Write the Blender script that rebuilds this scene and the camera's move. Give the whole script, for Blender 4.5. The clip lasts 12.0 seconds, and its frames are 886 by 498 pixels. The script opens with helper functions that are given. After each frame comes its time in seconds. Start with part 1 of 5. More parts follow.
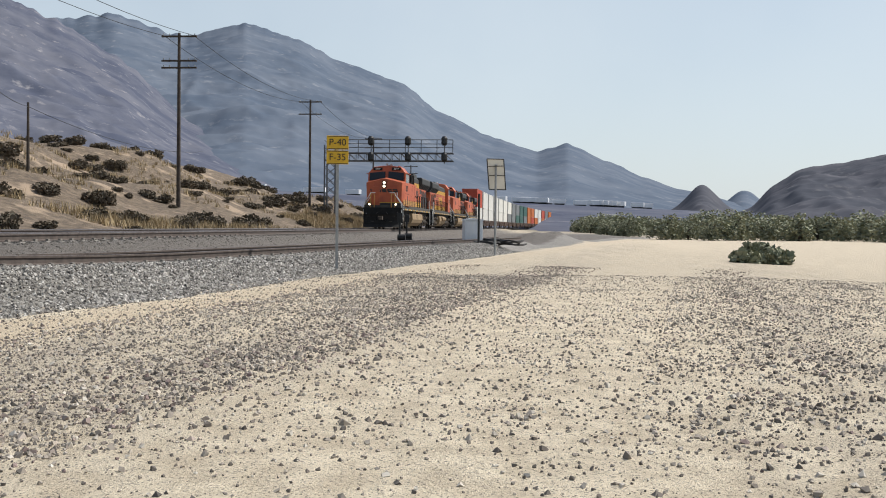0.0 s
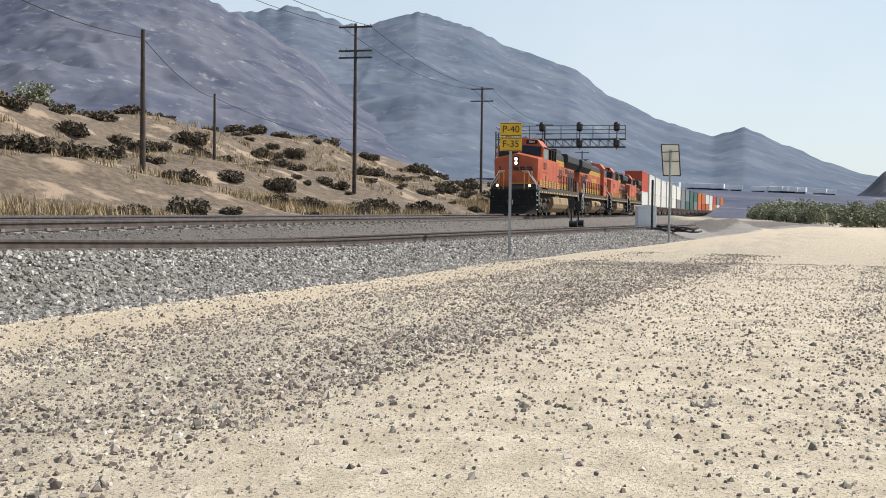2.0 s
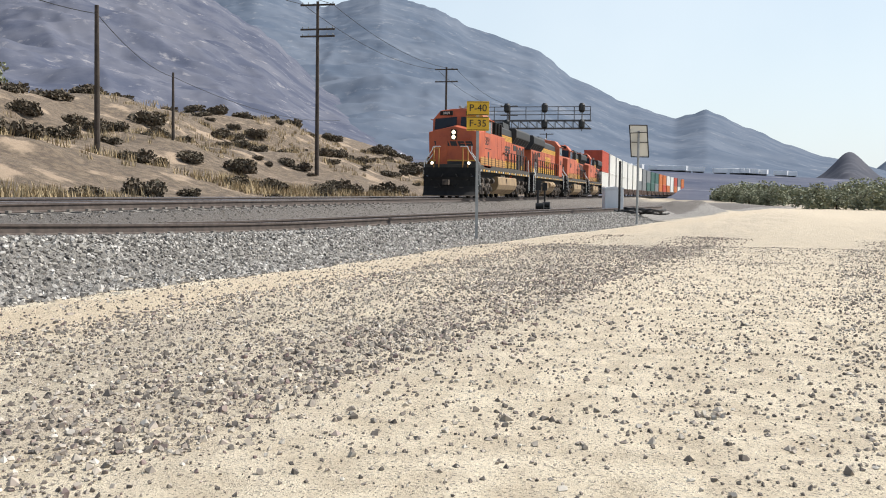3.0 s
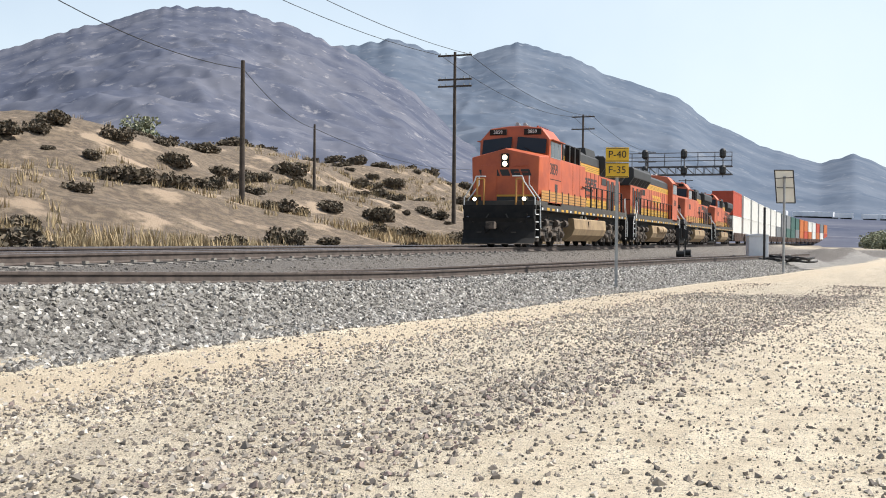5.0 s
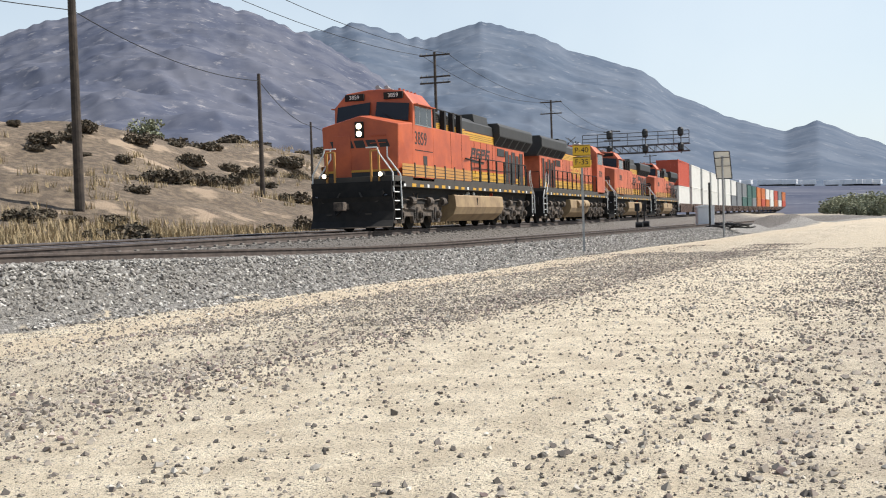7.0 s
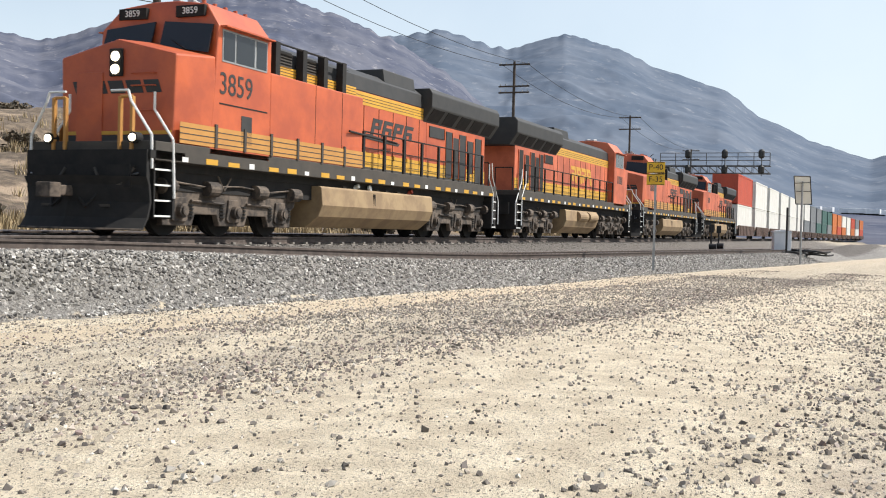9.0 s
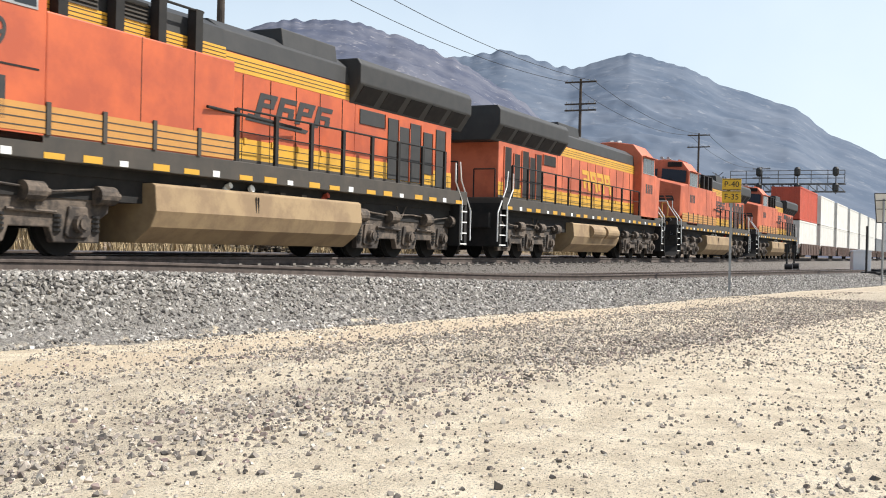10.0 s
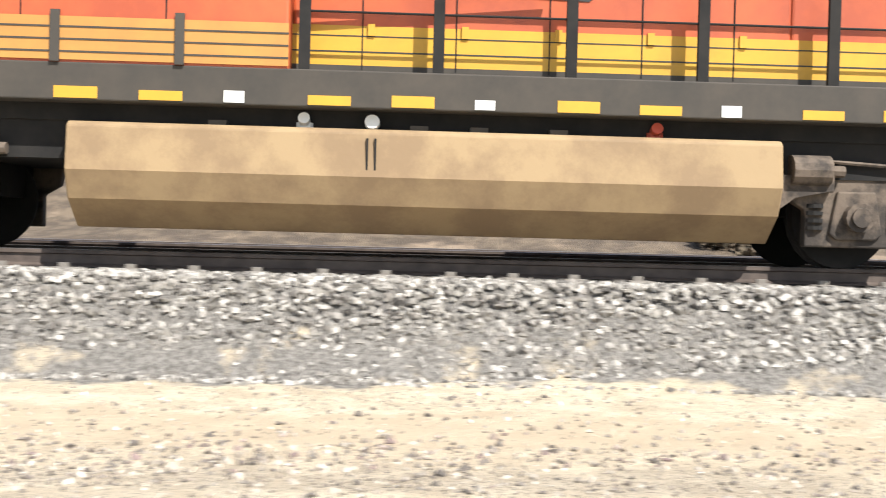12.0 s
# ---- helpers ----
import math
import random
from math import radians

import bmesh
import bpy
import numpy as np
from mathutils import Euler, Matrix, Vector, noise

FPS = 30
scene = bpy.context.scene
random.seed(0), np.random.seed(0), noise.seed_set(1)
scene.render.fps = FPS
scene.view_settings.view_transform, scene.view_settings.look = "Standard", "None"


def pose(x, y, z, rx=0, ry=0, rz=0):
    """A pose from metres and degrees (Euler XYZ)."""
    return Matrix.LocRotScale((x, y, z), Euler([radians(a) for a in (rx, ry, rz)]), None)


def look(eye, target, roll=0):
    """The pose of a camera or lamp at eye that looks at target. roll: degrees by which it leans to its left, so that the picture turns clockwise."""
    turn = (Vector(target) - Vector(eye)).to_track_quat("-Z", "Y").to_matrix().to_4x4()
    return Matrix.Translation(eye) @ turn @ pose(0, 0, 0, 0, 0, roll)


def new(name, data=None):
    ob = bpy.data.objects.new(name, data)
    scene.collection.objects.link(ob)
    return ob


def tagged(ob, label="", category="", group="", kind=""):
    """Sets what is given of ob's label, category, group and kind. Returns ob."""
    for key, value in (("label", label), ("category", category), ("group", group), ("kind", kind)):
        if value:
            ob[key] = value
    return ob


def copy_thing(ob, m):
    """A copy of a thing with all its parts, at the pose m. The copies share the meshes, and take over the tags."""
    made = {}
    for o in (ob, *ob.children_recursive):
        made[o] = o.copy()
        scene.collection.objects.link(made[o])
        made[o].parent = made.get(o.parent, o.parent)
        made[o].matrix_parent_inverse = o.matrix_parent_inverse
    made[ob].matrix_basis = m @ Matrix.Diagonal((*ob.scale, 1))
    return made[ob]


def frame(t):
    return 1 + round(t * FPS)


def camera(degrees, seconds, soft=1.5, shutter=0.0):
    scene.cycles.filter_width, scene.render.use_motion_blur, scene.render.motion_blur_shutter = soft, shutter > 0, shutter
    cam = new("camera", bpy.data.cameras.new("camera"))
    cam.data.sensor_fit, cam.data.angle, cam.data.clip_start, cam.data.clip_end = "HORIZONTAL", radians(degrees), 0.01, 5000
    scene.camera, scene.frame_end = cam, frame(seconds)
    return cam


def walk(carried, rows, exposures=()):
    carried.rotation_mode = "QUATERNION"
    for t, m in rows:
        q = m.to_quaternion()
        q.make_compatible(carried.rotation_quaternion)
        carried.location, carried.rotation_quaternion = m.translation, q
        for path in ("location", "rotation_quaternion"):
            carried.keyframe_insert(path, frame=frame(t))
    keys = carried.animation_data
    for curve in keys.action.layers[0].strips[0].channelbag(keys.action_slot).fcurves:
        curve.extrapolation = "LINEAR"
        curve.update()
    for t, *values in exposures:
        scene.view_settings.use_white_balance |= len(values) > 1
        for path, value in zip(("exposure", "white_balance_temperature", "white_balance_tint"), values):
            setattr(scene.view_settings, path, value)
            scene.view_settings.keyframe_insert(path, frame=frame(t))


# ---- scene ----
cam = camera(44.22, 12.0, soft=1.0, shutter=0.15)
PATH = [
    (0, 5.40, 0.87, 1.35, 5.684, -1.214, 0.592),
    (0.5, 5.22, 0.80, 1.35, 7.475, -0.967, -0.790),
    (1, 5.20, 0.82, 1.35, 9.026, -1.356, -0.741),
    (1.5, 5.22, 0.92, 1.35, 11.280, -0.595, -0.541),
    (2, 5.25, 0.92, 1.35, 14.599, -2.025, 0.679),
    (2.5, 5.45, 0.98, 1.35, 13.152, -2.059, 2.012),
    (3, 6.27, 1.21, 1.35, 12.703, -2.957, 0.693),
    (3.5, 7.26, 1.41, 1.35, 15.046, -3.493, 0.407),
    (3.7, 7.33, 1.44, 1.35, 15.746, -2.705, -0.055),
    (5.3, 5.86, 1.24, 1.35, 20.041, -0.459, 0.640),
    (5.5, 4.91, 1.05, 1.35, 18.220, -0.703, 0.961),
    (6, -0.79, -0.22, 1.35, 15.352, -0.596, -0.306),
    (6.5, -2.49, -0.52, 1.35, 15.095, -1.435, -0.778),
    (7, -2.46, -0.52, 1.35, 18.321, -1.499, -1.809),
    (7.2, -2.42, -0.50, 1.35, 19.635, -1.397, -1.907),
    (8.8, -2.34, -0.60, 1.35, 21.525, -1.474, 0.837),
    (9, -2.04, -0.57, 1.35, 22.143, -1.042, 1.412),
    (9.5, -1.33, -0.27, 1.35, 23.579, -0.262, 0.924),
    (10, -1.08, -0.11, 1.35, 25.534, -0.071, 1.323),
    (10.5, -0.91, -0.26, 1.35, 28.364, -0.197, 0.203),
    (11, 0.33, 0.29, 1.35, 36.680, -3.070, -3.108),
    (11.2, -0.08, 0.69, 1.35, 42.287, -2.438, -3.874),
    (11.4, 0.86, 1.00, 1.35, 53.578, -2.547, -2.830),
    (11.5, 1.67, 1.57, 1.35, 61.828, -2.725, -2.228),
    (11.6, 1.87, 1.91, 1.35, 69.853, -1.988, -1.202),
    (12, 0.55, 1.67, 1.35, 87.724, -0.900, 1.481),
]
walk(cam, [(t, pose(x, y, z, 90 + p, -r, w - 90)) for t, x, y, z, w, p, r in PATH],
     exposures=[(0.0, 0.02), (2.0, 0.2), (5.5, 0.46), (7.0, 0.28), (9.0, 0.38), (10.3, 0.52), (11.0, 0.76), (11.5, 0.55), (12.0, 0.82)])

# ---- light ----
SUN_AZ, SUN_EL = -58.0, 50.0
world = bpy.data.worlds.new("world")
scene.world = world
world.use_nodes = True
wn = world.node_tree
sky = wn.nodes.new("ShaderNodeTexSky")
sky.sky_type = "NISHITA"
sky.sun_disc = False
sky.sun_elevation = radians(SUN_EL)
sky.sun_rotation = radians(90 - SUN_AZ)
sky.dust_density = 1.0
sky.air_density = 1.0
# thin high cloud over the whole sky
coord, cloud, span, veil = (wn.nodes.new(k) for k in ("ShaderNodeTexCoord", "ShaderNodeTexNoise", "ShaderNodeMapRange", "ShaderNodeMix"))
cloud.inputs["Scale"].default_value, cloud.inputs["Detail"].default_value = 2.2, 5
span.inputs["From Min"].default_value, span.inputs["From Max"].default_value = 0.3, 0.7
span.inputs["To Min"].default_value, span.inputs["To Max"].default_value = 0.5, 0.95
veil.data_type = "RGBA"
wn.links.new(coord.outputs["Generated"], cloud.inputs["Vector"])
wn.links.new(cloud.outputs["Fac"], span.inputs["Value"])
# the veil is dense low down and thins towards the zenith
split, low, dense = (wn.nodes.new(k) for k in ("ShaderNodeSeparateXYZ", "ShaderNodeMapRange", "ShaderNodeMath"))
low.inputs["From Min"].default_value, low.inputs["From Max"].default_value = 0.10, 0.55
low.inputs["To Min"].default_value, low.inputs["To Max"].default_value = 1.0, 0.12
dense.operation = "MULTIPLY"
wn.links.new(coord.outputs["Generated"], split.inputs[0])
wn.links.new(split.outputs["Z"], low.inputs["Value"])
wn.links.new(low.outputs["Result"], dense.inputs[0])
wn.links.new(span.outputs["Result"], dense.inputs[1])
wn.links.new(dense.outputs[0], veil.inputs["Factor"])
tints = [s for s in veil.inputs if s.type == "RGBA"]
wn.links.new(sky.outputs["Color"], tints[0])
tints[1].default_value = (6.6, 7.4, 8.0, 1)
wn.links.new([s for s in veil.outputs if s.type == "RGBA"][0], wn.nodes["Background"].inputs["Color"])
wn.nodes["Background"].inputs["Strength"].default_value = 0.105
sun = new("sun", bpy.data.lights.new("sun", "SUN"))
sun.data.energy, sun.data.angle, sun.data.color = 5.0, radians(0.6), (1.0, 0.965, 0.91)
sa, se = radians(SUN_AZ), radians(SUN_EL)
sun.matrix_world = look((40 * math.cos(se) * math.cos(sa), 40 * math.cos(se) * math.sin(sa), 40 * math.sin(se)), (0, 0, 0))


# ---- materials ----
def mat(name, color, rough=0.7, metal=0.0, second=None, scale=3.0, amount=0.5, bump=0.0, bump_scale=30.0, emit=0.0):
    """A principled surface whose colour wanders between two tones at two scales, with fine relief."""
    m = bpy.data.materials.new(name)
    m.use_nodes = True
    t = m.node_tree
    b = t.nodes["Principled BSDF"]
    b.inputs["Roughness"].default_value = rough
    b.inputs["Metallic"].default_value = metal
    second = second or tuple(c * 0.72 for c in color)
    tc = t.nodes.new("ShaderNodeTexCoord")
    n1 = t.nodes.new("ShaderNodeTexNoise")
    n1.inputs["Scale"].default_value = scale
    n1.inputs["Detail"].default_value = 6
    n1.inputs["Roughness"].default_value = 0.65
    t.links.new(tc.outputs["Object"], n1.inputs["Vector"])
    ramp = t.nodes.new("ShaderNodeValToRGB")
    ramp.color_ramp.elements[0].position = 0.5 - 0.25 * (1.2 - amount)
    ramp.color_ramp.elements[1].position = 0.5 + 0.25 * (1.2 - amount)
    ramp.color_ramp.elements[0].color = (*second, 1)
    ramp.color_ramp.elements[1].color = (*color, 1)
    t.links.new(n1.outputs["Fac"], ramp.inputs["Fac"])
    t.links.new(ramp.outputs["Color"], b.inputs["Base Color"])
    if bump:
        n2 = t.nodes.new("ShaderNodeTexNoise")
        n2.inputs["Scale"].default_value = bump_scale
        n2.inputs["Detail"].default_value = 5
        t.links.new(tc.outputs["Object"], n2.inputs["Vector"])
        bp = t.nodes.new("ShaderNodeBump")
        bp.inputs["Strength"].default_value = bump
        bp.inputs["Distance"].default_value = 0.03
        t.links.new(n2.outputs["Fac"], bp.inputs["Height"])
        t.links.new(bp.outputs["Normal"], b.inputs["Normal"])
    if emit:
        b.inputs["Emission Color"].default_value = (*color, 1)
        b.inputs["Emission Strength"].default_value = emit
    return m


def stone_mat(name, tones, rough=0.9):
    """Stones whose tone differs from stone to stone."""
    m = bpy.data.materials.new(name)
    m.use_nodes = True
    t = m.node_tree
    b = t.nodes["Principled BSDF"]
    b.inputs["Roughness"].default_value = rough
    g = t.nodes.new("ShaderNodeNewGeometry")
    ramp = t.nodes.new("ShaderNodeValToRGB")
    el = ramp.color_ramp.elements
    while len(el) < len(tones):
        el.new(0.5)
    for i, c in enumerate(tones):
        el[i].position = i / (len(tones) - 1)
        el[i].color = (*c, 1)
    t.links.new(g.outputs["Random Per Island"], ramp.inputs["Fac"])
    t.links.new(ramp.outputs["Color"], b.inputs["Base Color"])
    return m


ORANGE = mat("orange_paint", (0.50, 0.105, 0.034), 0.5, 0, (0.36, 0.072, 0.029), 0.9, 0.75, 0.05, 3)
FADED = mat("faded_orange_paint", (0.54, 0.135, 0.062), 0.6, 0, (0.36, 0.085, 0.04), 0.7, 0.8, 0.05, 3)
YELLOW = mat("yellow_stripe_paint", (0.60, 0.33, 0.03), 0.5, 0, (0.50, 0.27, 0.03), 2, 0.4)
DULL_YELLOW = mat("dull_yellow_paint", (0.48, 0.24, 0.055), 0.6, 0, (0.40, 0.19, 0.05), 2, 0.4)
DARK = mat("dark_grey_paint", (0.020, 0.021, 0.021), 0.65, 0, (0.034, 0.033, 0.031), 2, 0.5)
SILL = mat("grey_sill_paint", (0.040, 0.036, 0.030), 0.8, 0, (0.062, 0.052, 0.041), 2.5, 0.5)
BLACK = mat("black_underframe", (0.006, 0.006, 0.006), 0.92, 0, (0.018, 0.016, 0.014), 3, 0.5)
TANKM = mat("dusty_tan_tank", (0.32, 0.225, 0.12), 0.75, 0, (0.23, 0.155, 0.085), 1.3, 0.85, 0.1, 8)
TRUCKM = mat("dusty_brown_truck", (0.13, 0.10, 0.075), 0.85, 0, (0.04, 0.032, 0.026), 3, 0.9, 0.3, 12)
WHITE = mat("white_paint", (0.78, 0.78, 0.75), 0.5, 0, (0.66, 0.66, 0.62), 2, 0.4)
GLASSD = mat("dark_glass", (0.015, 0.018, 0.02), 0.08, 0, (0.02, 0.022, 0.025), 1, 0.3)
STEEL = mat("bare_steel", (0.42, 0.42, 0.42), 0.35, 0.9, (0.3, 0.29, 0.28), 4, 0.5)
RAILM = mat("rusty_rail", (0.11, 0.085, 0.07), 0.75, 0.1, (0.06, 0.045, 0.038), 5, 0.7)
RAILTOP = mat("worn_rail_head", (0.38, 0.36, 0.35), 0.3, 0.8, (0.2, 0.18, 0.17), 5, 0.4)
TIE = mat("concrete_tie", (0.26, 0.24, 0.21), 0.95, 0, (0.17, 0.15, 0.13), 4, 0.6, 0.3, 30)
LAMP = mat("lit_headlight", (1.0, 0.86, 0.62), 0.3, 0, (1.0, 0.86, 0.62), 1, 0.3, emit=4)
WOODP = mat("weathered_pole_wood", (0.075, 0.058, 0.045), 0.95, 0, (0.04, 0.032, 0.026), 2, 0.8, 0.4, 18)
SIGNY = mat("sign_yellow", (0.68, 0.42, 0.02), 0.6, 0, (0.58, 0.34, 0.02), 3, 0.4)
SIGNK = mat("sign_black", (0.012, 0.012, 0.012), 0.6)
GALV = mat("galvanised_steel", (0.36, 0.37, 0.37), 0.55, 0.5, (0.26, 0.27, 0.27), 4, 0.6)
GANTRYM = mat("grey_gantry_steel", (0.13, 0.135, 0.14), 0.6, 0.3, (0.09, 0.09, 0.095), 3, 0.6)
BOXM = mat("silver_cabinet", (0.68, 0.70, 0.72), 0.5, 0.0, (0.58, 0.60, 0.62), 2, 0.5)
RED = mat("red_container", (0.50, 0.075, 0.035), 0.6, 0, (0.38, 0.06, 0.03), 1, 0.5)
CREAM = mat("white_container", (0.72, 0.71, 0.66), 0.6, 0, (0.60, 0.58, 0.52), 0.8, 0.5)
GREYC = mat("grey_container", (0.20, 0.21, 0.22), 0.6, 0, (0.15, 0.16, 0.16), 0.8, 0.5)
GREENC = mat("green_container", (0.05, 0.13, 0.11), 0.6, 0, (0.04, 0.09, 0.08), 0.8, 0.5)
ORANGEC = mat("orange_container", (0.55, 0.16, 0.04), 0.6, 0, (0.42, 0.12, 0.03), 0.8, 0.5)
WELLM = mat("rusty_well_car", (0.12, 0.07, 0.05), 0.8, 0, (0.07, 0.045, 0.035), 1.5, 0.6)
WHITEB = mat("white_building", (0.85, 0.85, 0.85), 0.6, 0, (0.7, 0.7, 0.7), 0.3, 0.5)
SHRUB = stone_mat("shrub_leaves", [(0.085, 0.066, 0.046), (0.13, 0.10, 0.068), (0.075, 0.066, 0.045), (0.17, 0.13, 0.085)], 0.9)
GRASS = stone_mat("dry_grass", [(0.34, 0.25, 0.13), (0.40, 0.31, 0.18), (0.26, 0.20, 0.11)], 0.9)
LEAF = stone_mat("tree_leaves", [(0.20, 0.22, 0.135), (0.26, 0.265, 0.165), (0.17, 0.19, 0.125), (0.32, 0.30, 0.195)], 0.85)
BALLAST = stone_mat("ballast_stone", [(0.12, 0.108, 0.096), (0.32, 0.30, 0.265), (0.19, 0.175, 0.15), (0.58, 0.55, 0.50), (0.23, 0.21, 0.185), (0.06, 0.055, 0.05), (0.40, 0.375, 0.335)], 0.9)
# oil stain and the shadow between the tracks, both in the stones' tones
BEDSTONE = stone_mat("oily_shadowed_bed_stone", [(0.06, 0.052, 0.045), (0.15, 0.13, 0.11), (0.10, 0.088, 0.075), (0.24, 0.215, 0.185)], 0.9)
COARSE = stone_mat("dark_gravel", [(0.11, 0.095, 0.082), (0.40, 0.345, 0.28), (0.07, 0.062, 0.055), (0.52, 0.45, 0.37), (0.22, 0.16, 0.145), (0.15, 0.125, 0.105)], 0.92)
PEBBLE = stone_mat("loose_gravel", [(0.13, 0.112, 0.095), (0.48, 0.42, 0.34), (0.08, 0.07, 0.062), (0.26, 0.22, 0.18), (0.66, 0.60, 0.51), (0.10, 0.088, 0.075), (0.19, 0.16, 0.135)], 0.9)


# ---- mesh building ----
class Shape:
    """Collects vertices and faces of one mesh."""

    def __init__(self):
        self.v, self.f = [], []

    def add(self, verts, faces):
        n = len(self.v)
        self.v += [tuple(p) for p in verts]
        self.f += [tuple(n + i for i in q) for q in faces]
        return self

    def box(self, x0, x1, y0, y1, z0, z1):
        return self.add([(x, y, z) for z in (z0, z1) for y in (y0, y1) for x in (x0, x1)],
                        [(0, 2, 3, 1), (4, 5, 7, 6), (0, 1, 5, 4), (2, 6, 7, 3), (0, 4, 6, 2), (1, 3, 7, 5)])

    def loft(self, ring0, ring1):
        """Two rings of equal length, capped."""
        n = len(ring0)
        return self.add(list(ring0) + list(ring1),
                        [tuple(range(n))[::-1], tuple(range(n, 2 * n))] + [(i, (i + 1) % n, n + (i + 1) % n, n + i) for i in range(n)])

    def along_x(self, outline, x0, x1):
        return self.loft([(x0, y, z) for y, z in outline], [(x1, y, z) for y, z in outline])

    def along_y(self, outline, y0, y1):
        return self.loft([(x, y0, z) for x, z in outline], [(x, y1, z) for x, z in outline])

    def rod(self, a, b, r, n=8, r2=None):
        a, b = Vector(a), Vector(b)
        q = (b - a).to_track_quat("Z", "Y")
        ring = lambda c, s: [c + q @ Vector((s * math.cos(2 * math.pi * i / n), s * math.sin(2 * math.pi * i / n), 0)) for i in range(n)]
        return self.loft(ring(a, r), ring(b, r if r2 is None else r2))

    def pipe(self, pts, r, n=6):
        for a, b in zip(pts, pts[1:]):
            self.rod(a, b, r, n)
        return self

    def mesh(self, name, material):
        me = bpy.data.meshes.new(name)
        me.from_pydata(self.v, [], self.f)
        me.materials.append(material)
        bm = bmesh.new()
        bm.from_mesh(me)
        bmesh.ops.recalc_face_normals(bm, faces=bm.faces)
        bm.to_mesh(me)
        bm.free()
        return me


def part(name, shape, material, parent, label="", bevel=0.0):
    me = shape if isinstance(shape, bpy.types.Mesh) else shape.mesh(name, material)
    ob = new(name, me)
    ob.parent = parent
    if label:
        tagged(ob, label)
    if bevel:
        mod = ob.modifiers.new("bevel", "BEVEL")
        mod.width, mod.segments, mod.limit_method = bevel, 2, "ANGLE"
    return ob


def thing(name, label, category, at=None, group="", kind=""):
    ob = new(name)
    ob.matrix_world = at or Matrix()
    return tagged(ob, label, category, group, kind)


def lettering(text, size, material, depth=0.006):
    """Mesh of a line of lettering, centred, facing +z."""
    cu = bpy.data.curves.new("lettering", "FONT")
    cu.body, cu.size, cu.align_x, cu.align_y, cu.extrude = text, size, "CENTER", "CENTER", depth
    tmp = bpy.data.objects.new("lettering", cu)
    scene.collection.objects.link(tmp)
    me = bpy.data.meshes.new_from_object(tmp.evaluated_get(bpy.context.evaluated_depsgraph_get()))
    bpy.data.objects.remove(tmp)
    me.materials.clear()
    me.materials.append(material)
    return me


def clumps(points, sizes, n, seed, flat=1.0):
    """Mesh data of many small leaf-like tilted quads around given centres."""
    rng = np.random.default_rng(seed)
    P = np.repeat(np.asarray(points, float), n, 0)
    S = np.repeat(np.asarray(sizes, float), n)
    k = len(P)
    d = rng.normal(size=(k, 3))
    d /= np.linalg.norm(d, axis=1)[:, None]
    rad = rng.uniform(0.35, 1.0, k) ** 0.6
    c = P + d * (S * rad)[:, None] * np.array([1, 1, flat])
    u = rng.normal(size=(k, 3))
    u /= np.linalg.norm(u, axis=1)[:, None]
    w = np.cross(u, rng.normal(size=(k, 3)))
    w /= np.linalg.norm(w, axis=1)[:, None]
    s = (S * rng.uniform(0.10, 0.24, k))[:, None]
    V = np.stack([c - u * s - w * s * 0.5, c + u * s * 0.9 - w * s * 0.6, c + u * s + w * s * 0.6, c - u * s * 0.7 + w * s * 0.6], 1).reshape(-1, 3)
    return V, np.arange(4 * k).reshape(-1, 4)


def raw_mesh(name, V, F, material):
    me = bpy.data.meshes.new(name)
    me.from_pydata(V.tolist(), [], F.tolist())
    me.materials.append(material)
    return me

# ---- land ----
TRACK_Y, RAIL_Z = 13.92, 1.07
LONG = 1.2


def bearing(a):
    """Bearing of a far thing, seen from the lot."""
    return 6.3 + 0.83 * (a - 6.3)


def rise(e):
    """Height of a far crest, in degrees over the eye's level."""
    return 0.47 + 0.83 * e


def track_y(x):
    """Centre line of the main track, which bends away in the distance."""
    return TRACK_Y - 0.00016 * max(0.0, x - 180.0) ** 2


def siding(x):
    """Centre line of the siding that leaves the main track."""
    x = x / LONG - 6
    return TRACK_Y - 0.17 * (x + math.sqrt(x ** 2 + 100)) / 2


def dip(x):
    """How far the siding lies below the main track."""
    return 0.42 * smooth(7, 31, x)


def smooth(a, b, x):
    u = min(1, max(0, (x - a) / (b - a)))
    return u * u * (3 - 2 * u)


